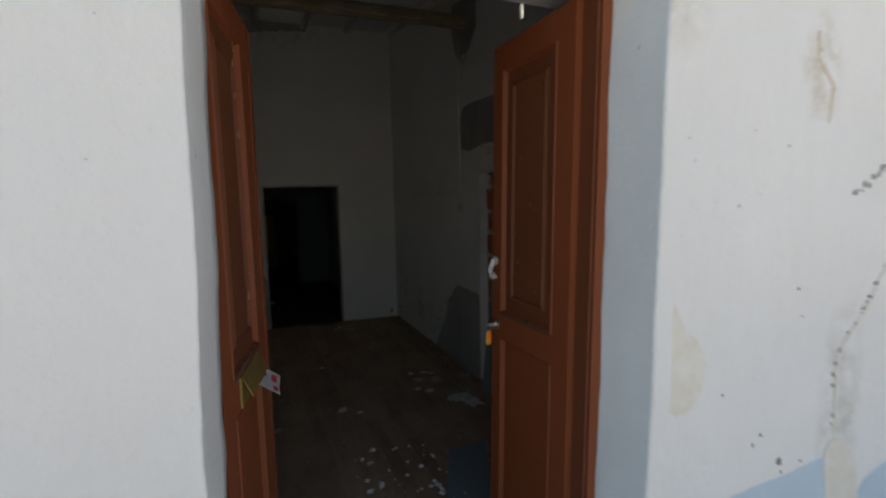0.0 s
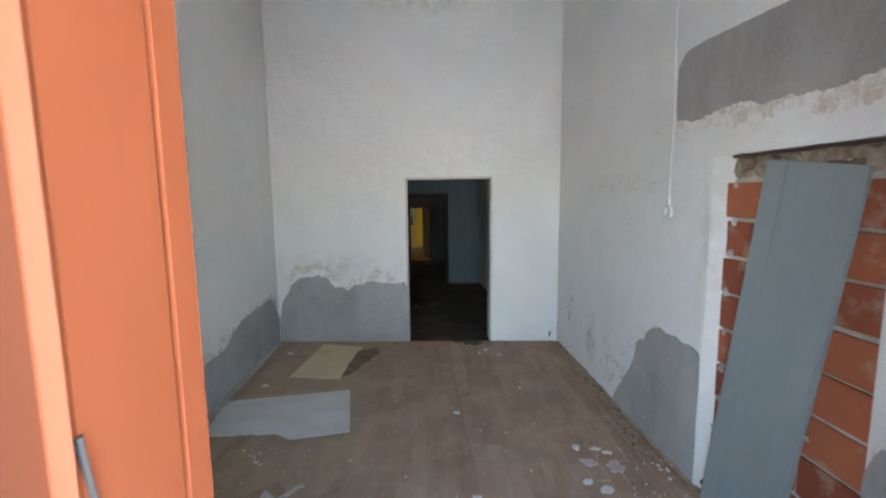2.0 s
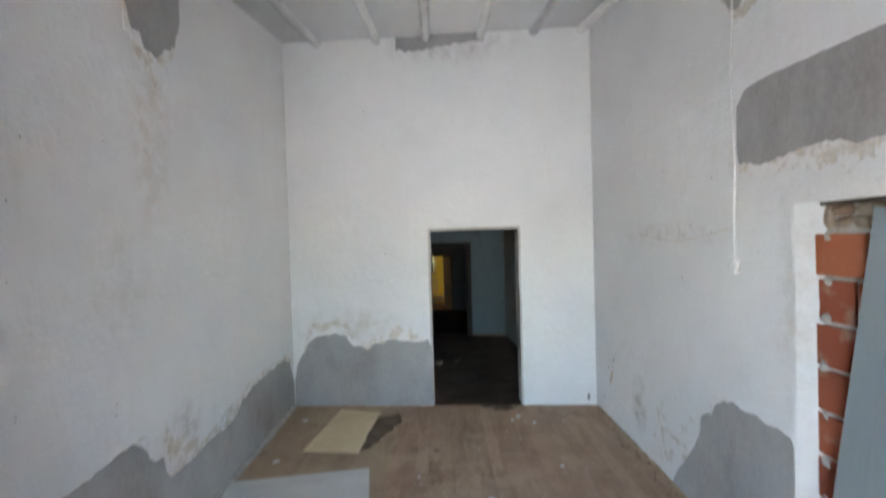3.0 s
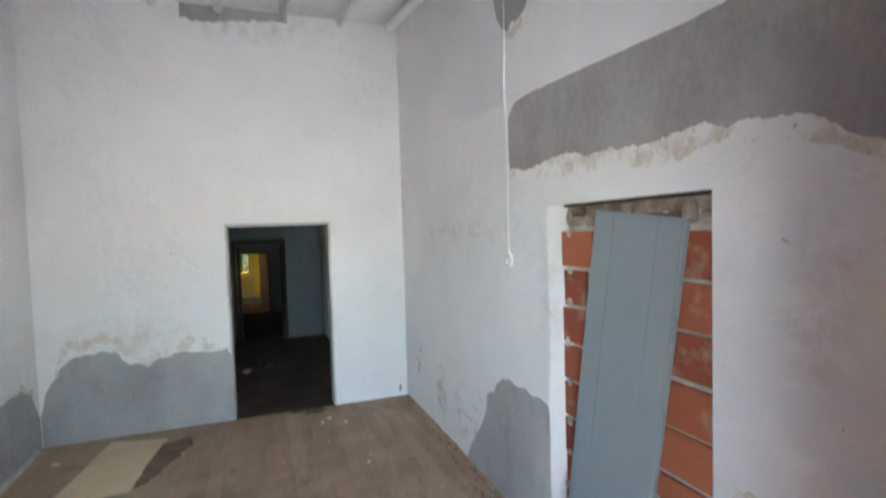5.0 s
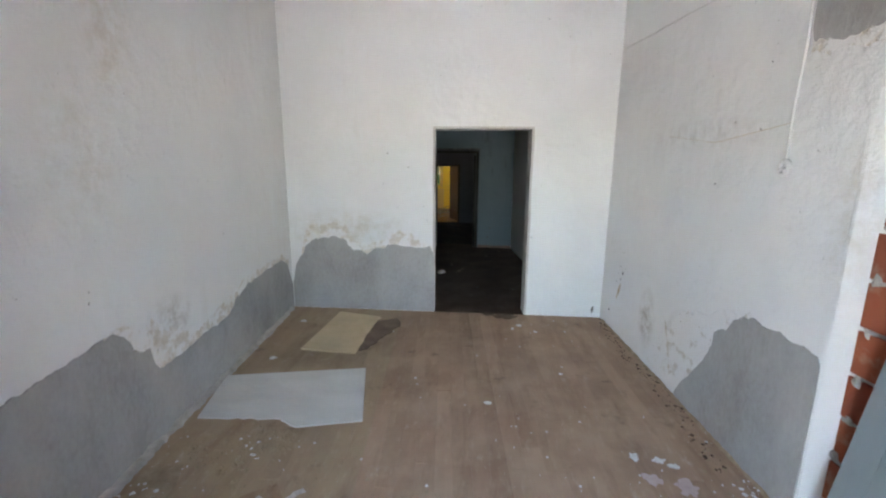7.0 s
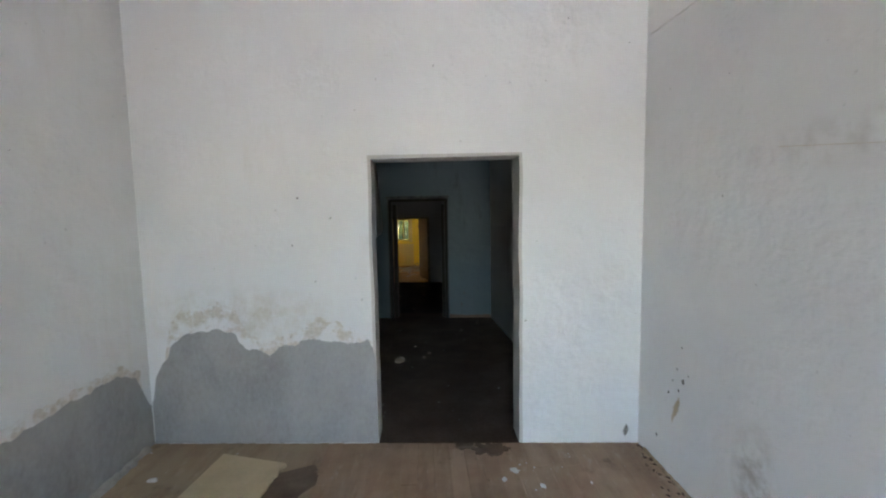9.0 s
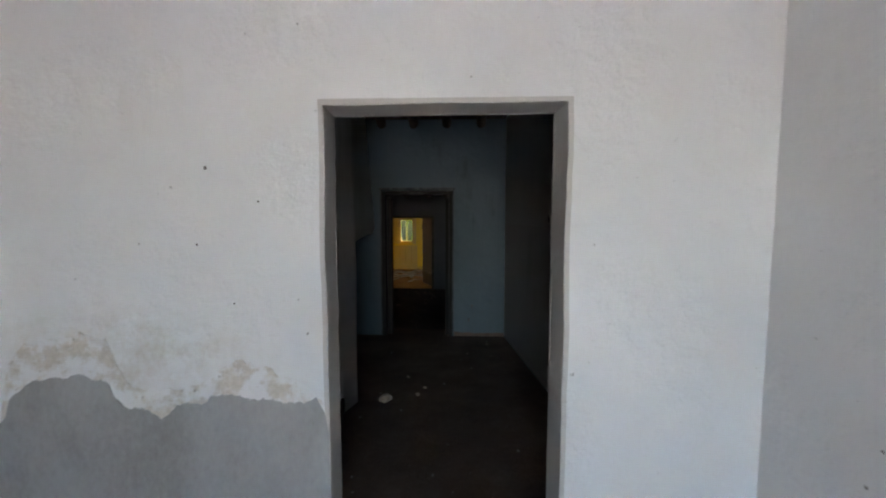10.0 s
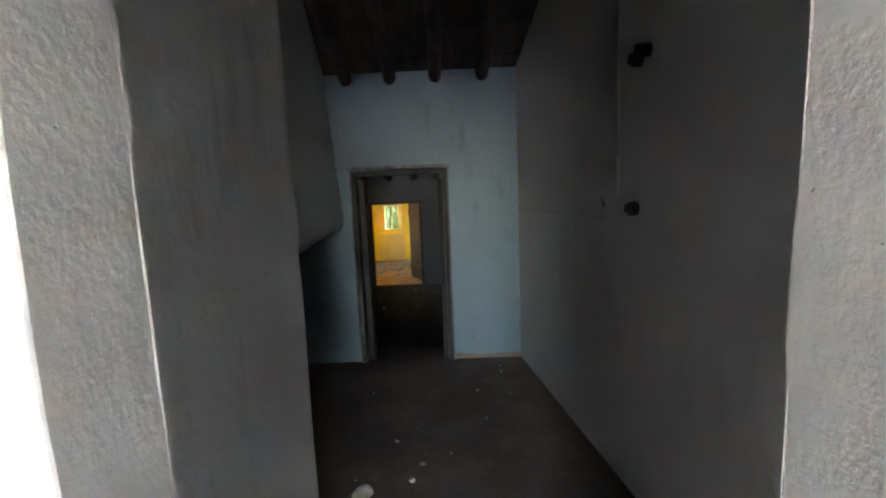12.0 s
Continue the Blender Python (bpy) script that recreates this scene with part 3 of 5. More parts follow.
skin("beam_pocket_west", on_left, 2.66, 3.24, [(2.66, 3.34), (2.76, 3.14), (2.86, 3.06), (2.98, 3.03), (3.1, 3.1), (3.18, 3.22), (3.24, 3.36)], [(2.72, 3.60), (3.2, 3.7)], M_CEMENT, "rough cement round the end of the beam", 0.006, 0.02, 40, 59, 0.06)
skin("crumbling_edge_beam_west", on_left, 2.70, 3.16, [(2.70, 3.1), (2.82, 2.94), (2.96, 2.88), (3.16, 3.12)], [(2.6, 3.3), (3.3, 3.3)], M_CREAM, "crumbling plaster under the beam end", 0.003, 0.02, 40, 60, 0.06)

# ---- street doorway ----
def reveal(name, corner_x, side, y_out, y_in, z1, material, label, seed, taper=0.0, lean=0.0, round_r=0.013):
    """An uneven plastered jamb: rounded, wavering arris towards the street. side is +1 where the jamb faces +x."""
    bm = bmesh.new()
    rings, n = [], 60
    for i in range(n + 1):
        z = -0.4 + (z1 + 0.4) * i / n
        w = 0.007 * noise.noise(Vector((seed, z * 2.2, 0))) + 0.004 * noise.noise(Vector((seed, z * 9, 3)))
        x = corner_x + side * w + lean * (z - 1.5)
        far = x - side * 0.10
        ring = [(far, y_face(far) + 0.012), (far, y_face(far) - 0.0005), (x - side * round_r, y_out - 0.002)]
        for k in range(5):
            a = math.pi / 2 * k / 4
            ring.append((x - side * round_r * (1 - math.sin(a)), y_out - 0.002 + round_r * (1 - math.cos(a))))
        for k in range(1, 5):
            f = k / 4
            ring.append((x + taper * f + side * 0.004 * noise.noise(Vector((f * 3, z * 4, seed))), y_out + round_r + (y_in - y_out - round_r) * f))
        ring += [(x - side * 0.04 + min(0, side * taper) * side, y_in)]
        rings.append([(px, py, z) for px, py in ring])
    loft(bm, rings)
    ob = part(name, bm, material)
    ob.data.materials.append(M_FACADE)
    for p in ob.data.polygons:
        p.use_smooth = True
        if p.center.y < y_out + 0.0025:
            p.material_index = 1
            p.use_smooth = False
    return tagged(ob, label, "door jamb", kind="structure")


# west jamb: wash greyer than the street wall, standing in for shade
reveal("trim_street_west", 0.168, 1, y_face(0.168), -0.131, 2.44, limewash("shaded_jamb_wash", (0.66, 0.65, 0.64), (0.5, 0.47, 0.43), 0.5, lumps=1.5), "white plastered door jamb greyed for shade, with a worn edge", 3.0, 0.006, 0.032, 0.007)
reveal("trim_street_east", 1.303, -1, y_face(1.303), -0.06, 2.44, M_BLUEREV, "pale blue limewashed door jamb with peeling edge", 8.0, -0.056, 0.018)
slab("threshold", [(0.13, y_face(.13) - .02), (1.36, y_face(1.36) - .02), (1.36, 0.26), (0.13, 0.26)], -0.3, 0.004, M_MORTAR, "worn stone threshold of the street door", "threshold")
skin("blue_dado_street", on_street, 1.30, 3.6, [(1, -0.1), (4, -0.1)], [(1.30, .74), (1.64, .755), (2.0, .762), (2.19, .775), (2.21, .70), (2.24, .55), (2.40, .52), (2.46, .60), (2.62, .65), (3.6, .70)], M_BLUEBAND, "faded blue limewash dado on the street wall", 0.003, 0.008, 160, 6)
skin("bare_patch_street", on_street, 2.17, 2.42, [(2.17, .74), (2.22, .5), (2.42, .5)], [(2.17, .79), (2.20, .83), (2.28, .82), (2.34, .76), (2.385, .69), (2.42, .53)], M_TAN, "tan bare plaster where the wash has fallen off", 0.0045, 0.008, 60, 71)
skin("tan_patch_street", on_street, 1.315, 1.526, [(1.31, 1.19), (1.34, 1.14), (1.398, 1.09), (1.45, 1.10), (1.493, 1.128), (1.526, 1.22)], [(1.31, 1.33), (1.34, 1.42), (1.37, 1.45), (1.40, 1.40), (1.44, 1.352), (1.50, 1.28), (1.526, 1.23)], M_TAN, "tan stained patch on the street wall beside the jamb", 0.0012, 0.018, 120, 73, 0.018)


def crack(name, place, points, width, material, label, seed=0.0):
    """A ragged crack or peeled strip along a broken line on a wall."""
    bm = bmesh.new()
    rings = []
    n = 10 * (len(points) - 1)
    for i in range(n + 1):
        f = i / n * (len(points) - 1)
        k = min(int(f), len(points) - 2)
        s, z = (points[k][q] + (points[k + 1][q] - points[k][q]) * (f - k) for q in (0, 1))
        s += min(0.012, 0.5 * width) * noise.noise(Vector((i * .6, seed, 0)))
        w = width * (0.35 + 0.65 * abs(noise.noise(Vector((i * .55, seed, 5))) * 2)) * math.sin(math.pi * min(1, max(0.04, i / n)))
        rings.append([place(s - w / 2, z, -0.004), place(s - w / 2, z, 0.0035), place(s + w / 2, z + 0.002, 0.0035), place(s + w / 2, z + 0.002, -0.004)])
    loft(bm, rings)
    return tagged(part(name, bm, material), label, "crack", kind="structure")


crack("crack_street_high", on_street, [(1.96, 2.26), (1.97, 2.18), (2.06, 2.1), (2.05, 1.98)], 0.016, M_STAIN, "ochre-edged crack in the street wall", 1)
PEEL = [(2.483, 1.484), (2.408, 1.366), (2.356, 1.30), (2.239, 1.194), (2.207, 1.11), (2.217, .93), (2.23, .765)]
crack("peeled_edge_street", on_street, PEEL, 0.035, M_TAN, "tan edge of a peeled layer of wash", 2)


def chip(place, s, z, r, label, seed):
    """A small flake knocked out of the wash: an irregular dark spot."""
    bm = bmesh.new()
    pts = []
    for k in range(9):
        a = 2 * math.pi * k / 9
        q = r * (1 + .8 * noise.noise(Vector((math.cos(a) * 2, math.sin(a) * 2, seed * 3.7))))
        pts.append((q * math.cos(a) * .75, q * math.sin(a)))
    loft(bm, [[place(s + x, z + y, -.004) for x, y in pts], [place(s + x, z + y, .002) for x, y in pts]])
    return tagged(part("wall_chip", bm, M_CRACK), label, "chip", kind="structure")


rc = random.Random(3)
for sx, sz, r in ((1.908, .82, .016), (1.799, .941, .007), (1.762, .914, .006), (2.032, .791, .006), (1.92, .778, .006), (1.98, 1.33, .004), (1.85, 1.9, .004), (1.33, 1.25, .006), (1.325, 1.22, .005), (1.60, 1.12, .005), (1.95, 1.43, .005)):
    chip(on_street, sx, sz, r, "dark chip knocked out of the street wall's wash", rc.random() * 20)
for k in range(13):
    f = k / 12
    chip(on_street, 2.23 + .19 * f + rc.uniform(-.012, .012), 1.735 + .10 * f + rc.uniform(-.018, .018), rc.uniform(.004, .012), "dark chip in a line across the street wall", rc.random() * 20)
for (xa, za), (xb, zb) in zip(PEEL, PEEL[1:]):
    for k in range(5):
        f = rc.random()
        chip(on_street, xa + (xb - xa) * f - .010 + rc.uniform(-.010, .006), za + (zb - za) * f + rc.uniform(-.01, .01), rc.uniform(.003, .009), "dark chip along the edge of the peeled wash", rc.random() * 20)
for sx, sz, r in ((-.50, 1.72, .008), (-.55, 1.40, .006), (-.28, 1.58, .005), (-.62, .66, .006), (-.40, 1.15, .004)):
    chip(on_back, sx, sz, r, "small dark chip in the back wall's wash", rc.random() * 20)
for sy, sz, r in ((4.80, .63, .014), (4.86, .68, .006), (4.94, .51, .008), (4.84, .56, .007), (4.75, .68, .005), (4.90, .60, .005), (4.82, .82, .005), (5.06, .18, .010), (3.55, 1.55, .006), (3.2, 2.2, .005)):
    chip(on_right, sy, sz, r, "small brown chip in the side wall's wash", rc.random() * 20)
crack("crack_east_wall", on_right, [(4.2, 1.86), (3.6, 1.80), (3.0, 1.88)], 0.012, M_STAIN, "faint ridge and crack across the side wall", 4)
crack("scar_east", on_right, [(4.83, .52), (4.86, .44), (4.90, .34)], 0.07, M_STAIN, "small scar of missing paint", 5)
crack("scar_east_lower", on_right, [(3.95, .5), (3.85, .3), (3.80, .12)], 0.06, M_CREAM, "flaking paint low on the side wall", 6)
crack("scar_corner", on_back, [(1.72, .13), (1.715, .08), (1.71, .04)], 0.05, M_CRACK, "broken plaster at the foot of the corner", 7)


def oriented(origin, u, v):
    """A pose whose z runs along v and whose x lies nearest u."""
    up = Vector(v).normalized()
    u = (Vector(u) - up * up.dot(Vector(u))).normalized()
    w = up.cross(u)
    m = Matrix((u, w, up)).transposed().to_4x4()
    m.translation = origin
    return m


def panel_frame(u0, u1, z0, z1, v, width, deep):
    """A mitred moulding round a rectangle, standing proud to v."""
    bm = bmesh.new()
    outer = [(u0, z0), (u1, z0), (u1, z1), (u0, z1)]
    inner = [(u0 + width, z0 + width), (u1 - width, z0 + width), (u1 - width, z1 - width), (u0 + width, z1 - width)]
    mid = [((a[0] + b[0]) / 2, (a[1] + b[1]) / 2) for a, b in zip(outer, inner)]
    rings = [[(a, 0.0, z) for a, z in outer], [(a, v * 0.6, z) for a, z in outer], [(a, v, z) for a, z in mid], [(a, v * 0.35, z) for a, z in inner], [(a, deep, z) for a, z in inner]]
    vs = [[bm.verts.new(p) for p in r] for r in rings]
    for a, b in zip(vs, vs[1:]):
        for i in range(4):
            bm.faces.new((a[i], a[(i + 1) % 4], b[(i + 1) % 4], b[i]))
    return bm


def door_leaf(hinge, angle, width, label, hinge_w=0.088, lock_w=0.07, tilt=0.0):
    """One leaf of the street door: stiles, rails, a tall recessed panel over a short one, mouldings on both faces."""
    leaf = thing("door_leaf", pose(hinge[0], hinge[1], 0.03, tilt, 0, angle), label, "door", "leaves of the street door")
    h, t, st, en = 2.33, 0.021, hinge_w, width - lock_w
    for name, u0, u1, z0, z1 in (("hinge_stile", 0, st, 0, h), ("lock_stile", en, width, 0, h), ("top_rail", st, en, h - .10, h),
                                 ("lock_rail", st, en, 1.135, 1.245), ("bottom_rail", st, en, 0, .20)):
        part(name, bevelled_box(u0, u1, -t, t, z0, z1, 0.005), M_DOOR, leaf)
    a, b = st - .005, en + .005
    for name, z0, z1, material in (("upper_panel", 1.235, h - .09, M_PANEL), ("lower_panel", .19, 1.145, M_DOOR)):
        p = part(name, bevelled_box(a, b, -.006, .006, z0, z1, 0.002), material, leaf, "dark red recessed panel" if material is M_PANEL else "")
        for side in (-1, 1):
            bm = panel_frame(a + .004, b - .004, z0 + .004, z1 - .004, side * .024, .018, side * .006)
            part("moulding", bm, M_DOOR, p)
            if material is M_PANEL:
                bm = panel_frame(a + .068, b - .068, z0 + .075, z1 - .075, side * .018, .022, side * .011)
                part("raised_field_moulding", bm, M_PANEL, p)
                bm = bevelled_box(a + .088, b - .088, *sorted((side * .004, side * .0105)), z0 + .095, z1 - .095, 0.002)
                part("raised_field", bm, M_PANEL, p)
    # splintered, weathered top edge of the lock rail on the street face
    v = .024 if angle > 90 else -.024
    bm = bmesh.new()
    rings = []
    for i in range(25):
        u = a + .006 + (b - a - .012) * i / 24
        up = 1.246 + .010 * abs(noise.noise(Vector((u * 30, angle, 0)))) + .004 * noise.noise(Vector((u * 90, angle, 1)))
        rings.append([(u, v * .3, 1.236), (u, v * 1.02, 1.238), (u, v * .95, up), (u, v * .3, up + .004)])
    loft(bm, rings)
    part("splintered_edge", bm, M_WORNWOOD, leaf, "grey splintered edge where paint has gone")
    return leaf


right_leaf = door_leaf((1.183, -0.02), 93.6, 0.515, "open orange-brown panelled street door leaf, key in lock", tilt=1.0)
left_leaf = door_leaf((0.137, -0.063), 83.0, 0.562, "open orange-brown panelled street door leaf with brass letterbox", 0.103, 0.115)
part("astragal", bevelled_box(.570, .606, -.023, .019, .01, 2.32, 0.008, 3), M_DOOR, left_leaf, "rounded meeting bead with a groove beside it")
part("rebate", bevelled_box(.560, .574, -.014, .014, .01, 2.32, 0.003), M_PANEL, left_leaf, "dark groove beside the meeting bead")
part("rebate", bevelled_box(.604, .614, -.016, .012, .01, 2.32, 0.003), M_DOOR, left_leaf)
bm = bmesh.new()
pole(bm, [(.452, -.0205, 1.44), (.456, -.0215, 1.48), (.450, -.021, 1.53), (.447, -.0205, 1.56)], .0045, 6, .4)
part("split", bm, M_BLACK, left_leaf, "dark split in the stile")

rf = random.Random(21)
for leaf, side, us, n in ((left_leaf, -1, (.373, .352), 26), (right_leaf, 1, (.30, .37, .20), 20)):
    bm = bmesh.new()
    for _ in range(n):
        u, z, h = rf.choice(us) + rf.gauss(0, .003 if leaf is left_leaf else .03), rf.uniform(1.36, 2.2), rf.choice((.002, .003, .005, .012, .02)) * (1 if leaf is left_leaf else .3)
        v = side * (.0185 if leaf is left_leaf else .0112)
        box(bm, u - .0009, u + .0009, *sorted((v, v + side * .0008)), z, z + h)
    tagged(part("paint_flecks", bm, M_PINK, leaf, "tiny pale flecks on the dark panel"), kind="stuff")

# knocker, lock and key on the right leaf, whose street face is +y in its own frame
bm = bmesh.new()
pole(bm, [(.490, .018, 1.4590), (.490, .034, 1.4610), (.492, .046, 1.41400), (.493, .049, 1.4290), (.492, .046, 1.4090)], 0.0105, 10, 0.3)
pole(bm, [(.492, .047, 1.4140), (.490, .042, 1.4000), (.486, .033, 1.3940), (.482, .024, 1.4000)], 0.013, 10, 0.3)
part("door_knocker", bm, M_SILVER, right_leaf, "silver-painted curved metal door knocker")
bm = bmesh.new()
pole(bm, [(.490, .015, 1.4590), (.490, .027, 1.4590)], 0.020, 14)
part("knocker_plate", bm, M_SILVER, right_leaf, "silver-painted rosette")
bm = bmesh.new()
pole(bm, [(.475, .018, 1.186), (.475, .030, 1.186)], 0.021, 16)
lock = part("lock_cylinder", bm, M_STEEL, right_leaf, "round steel lock cylinder")
bm = bmesh.new()
box(bm, .4735, .4765, .030, .062, 1.180, 1.192)
pole(bm, [(.475, .058 + .014 * math.cos(a), 1.176 + .014 * math.sin(a)) for a in np.linspace(0, 2 * math.pi, 13)], 0.0018, 6)
part("key", bm, M_STEEL, lock, "steel key with ring")
part("key_tag", bevelled_box(.472, .4745, .050, .066, 1.104, 1.159, 0.002), M_ORANGE, lock, "orange plastic key tag")
part("key_tag", bevelled_box(.4755, .478, .056, .070, 1.100, 1.154, 0.002), M_YTAG, lock, "yellow plastic key tag")

# letterbox on the left leaf, whose street face is -y in its own frame
bm = bmesh.new()
box(bm, .165, .405, -.027, -.020, 1.14, 1.228)
soften(bm, 0.003)
box_plate = part("letterbox_plate", bm, M_BRASS, left_leaf, "dull brass letterbox plate")
bm = bmesh.new()
loft(bm, [[(.178, -.029, 1.222), (.392, -.029, 1.222), (.392, -.026, 1.225), (.178, -.026, 1.225)], [(.178, -.055, 1.168), (.392, -.055, 1.168), (.392, -.051, 1.166), (.178, -.051, 1.166)]])
part("letterbox_flap", bm, M_BRASS, box_plate, "brass flap held open by a leaflet")

leaf_m = left_leaf.matrix_world


def sheet(name, size, m, material, label, category, curl=0.0, rough=0.0, cells=10, seed=0.0, group=""):
    """A thin sheet with curl and crumple, of size (x, y), at the pose m."""
    bm = bmesh.new()
    grid = []
    for side in (0, 1):
        rows = []
        for i in range(cells + 1):
            row = []
            for j in range(cells + 1):
                x, y = size[0] * (i / cells - .5), size[1] * (j / cells - .5)
                edge = 1 + 0.06 * noise.noise(Vector((x * 20 + seed, y * 20, 2))) * (rough > 0)
                z = curl * (x / size[0]) ** 2 * 4 + rough * (noise.noise(Vector((x * 22, y * 22, seed))) + .6 * abs(noise.noise(Vector((x * 45, y * 45, seed + 4)))))
                row.append(bm.verts.new((x * edge, y * edge, max(z, 0.0 if rough else -1) + 0.0012 * side)))
            rows.append(row)
        grid.append(rows)
    for side, rows in enumerate(grid):
        for i in range(cells):
            for j in range(cells):
                bm.faces.new((rows[i][j], rows[i + 1][j], rows[i + 1][j + 1], rows[i][j + 1]))
    rim = [(i, 0) for i in range(cells)] + [(cells, j) for j in range(cells)] + [(i, cells) for i in range(cells, 0, -1)] + [(0, j) for j in range(cells, 0, -1)]
    for (a, b), (c, d) in zip(rim, rim[1:] + rim[:1]):
        bm.faces.new((grid[0][a][b], grid[0][c][d], grid[1][c][d], grid[1][a][b]))
    ob = part(name, bm, material)
    ob.matrix_world = m
    return tagged(ob, label, category, group)


flyer = sheet("leaflet", (0.16, 0.085), leaf_m @ pose(.332, -.064, 1.15, 37, 0, 8), M_PAPER, "folded printed leaflet stuck in the brass letterbox", "leaflet", 0.006, 0.0, 8)
for x0, x1, y0, y1 in ((.01, .06, -.03, -.012), (.02, .045, .008, .026), (-.06, -.03, -.035, -.02)):
    part("red_print", bevelled_box(x0, x1, y0, y1, .004, .006, 0.0003, 1), M_RED, flyer, "red printed block")

# frame of the street door
frame_ob = thing("door_frame", pose(0, 0, 0), "orange-brown wooden frame of the street door", "door frame")
sag = pose(-.040, 0, 0, 0, 1.0, 0)
for x0, x1 in ((.05, .116), (1.230, 1.300)):
    pieces = [part("post", bevelled_box(x0, x1, -.075, .02, -.03, 2.44, 0.006), M_DOOR, frame_ob),
              part("stop_bead", bevelled_box(x0 + .008, x1 - .008, -.095, -.073, -.02, 2.40, 0.006), M_DOOR, frame_ob)]
    if x0 > 1:
        for ob in pieces:
            ob.matrix_basis = sag
part("weathered_strip", bevelled_box(.114, .159, -.130, -.096, -.02, 2.38, 0.005), M_PANEL, frame_ob)
bm = bmesh.new()
loft(bm, [[(.114, -.096, z), (.150 + .008 * noise.noise(Vector((1, z * 14, 0))), -.095, z), (.156 + .007 * noise.noise(Vector((2, z * 17, 0))), -.083 + .004 * noise.noise(Vector((5, z * 9, 0))), z),
           (.150 + .008 * noise.noise(Vector((3, z * 15, 0))), -.070, z), (.156 + .004 * noise.noise(Vector((4, z * 12, 0))), -.060, z), (.114, -.060, z)] for z in np.linspace(-.02, 2.38, 120)])
part("weathered_strip", bm, M_WORNWOOD, frame_ob, "grey-brown splintered strip beside the leaf")
part("weathered_strip", bevelled_box(1.226, 1.233, -.088, .012, -.02, 2.38, 0.003), M_PANEL, frame_ob, "dark red strip beside the leaf").matrix_basis = sag
part("head", bevelled_box(.05, 1.300, -.075, .02, 2.375, 2.44, 0.006), M_DOOR, frame_ob)

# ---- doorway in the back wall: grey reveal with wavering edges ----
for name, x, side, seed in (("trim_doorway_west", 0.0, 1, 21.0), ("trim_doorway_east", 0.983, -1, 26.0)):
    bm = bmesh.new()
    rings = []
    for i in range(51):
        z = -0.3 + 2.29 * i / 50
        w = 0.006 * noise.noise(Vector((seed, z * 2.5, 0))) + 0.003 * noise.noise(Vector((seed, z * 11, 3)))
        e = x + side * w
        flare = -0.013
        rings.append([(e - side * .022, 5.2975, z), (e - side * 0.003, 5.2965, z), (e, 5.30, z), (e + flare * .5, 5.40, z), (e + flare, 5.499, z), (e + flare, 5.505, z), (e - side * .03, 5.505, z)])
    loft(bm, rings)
    # pale strip stands for light caught on the reveal's inner arris
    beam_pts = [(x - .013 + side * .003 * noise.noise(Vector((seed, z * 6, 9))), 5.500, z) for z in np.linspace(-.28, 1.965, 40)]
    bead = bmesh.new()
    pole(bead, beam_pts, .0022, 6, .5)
    tagged(part("trim_lit_edge", bead, M_MORTAR), "pale strip painted as the lit inner edge of the reveal", "bead", kind="structure")
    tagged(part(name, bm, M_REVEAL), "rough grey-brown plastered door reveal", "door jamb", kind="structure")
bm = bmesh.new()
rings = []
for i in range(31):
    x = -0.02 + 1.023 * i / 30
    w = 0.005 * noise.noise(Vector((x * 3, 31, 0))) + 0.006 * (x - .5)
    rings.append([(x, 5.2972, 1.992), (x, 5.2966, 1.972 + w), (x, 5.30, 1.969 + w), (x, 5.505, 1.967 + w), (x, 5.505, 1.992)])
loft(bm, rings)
# same pale strip along the head, in place of the edge's highlight
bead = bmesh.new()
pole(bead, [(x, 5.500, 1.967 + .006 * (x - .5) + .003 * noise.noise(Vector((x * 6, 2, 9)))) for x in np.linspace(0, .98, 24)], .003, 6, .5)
tagged(part("trim_lit_edge", bead, M_MORTAR), "pale strip painted as the lit inner edge of the lintel", "bead", kind="structure")
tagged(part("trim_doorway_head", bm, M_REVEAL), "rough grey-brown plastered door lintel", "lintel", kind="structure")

# ---- beam and rafters of the front room ----
beam = thing("ceiling_beam", pose(0, 0, 0), "pale debarked log beam spanning the front room", "beam")
bm = bmesh.new()
pole(bm, line((x_left(2.93) - .15, 2.90, 3.43), (x_right(2.9) + .15, 2.86, 3.415), 28, 0.0, 0.012, 3.0), 0.064, 16, 0.16)
part("log", bm, M_LOG, beam)
for k, xb in enumerate((-1.22, -.54, 0.02, 0.62, 1.20, 1.72)):
    bm = bmesh.new()
    pole(bm, [Vector((xb + 0.075 * (5.3 - y), y, z_front(0, y) - .032)) + Vector((0.015 * noise.noise(Vector((k, y, 0))), 0, 0.012 * noise.noise(Vector((k, y, 5))))) for y in np.linspace(0.15, 5.31, 22)], 0.046, 10, 0.15)
    ob = part("rafter", bm, M_RAFTER)
    tagged(ob, "white-painted round rafter under the board ceiling", "rafter", "rafters of the front room")

# ---- cable and junction on the east wall ----
def wire(name, pts, r, label, material=M_CABLE):
    bm = bmesh.new()
    pole(bm, pts, r, 8, 0.1)
    return tagged(part(name, bm, material), label, "cable")


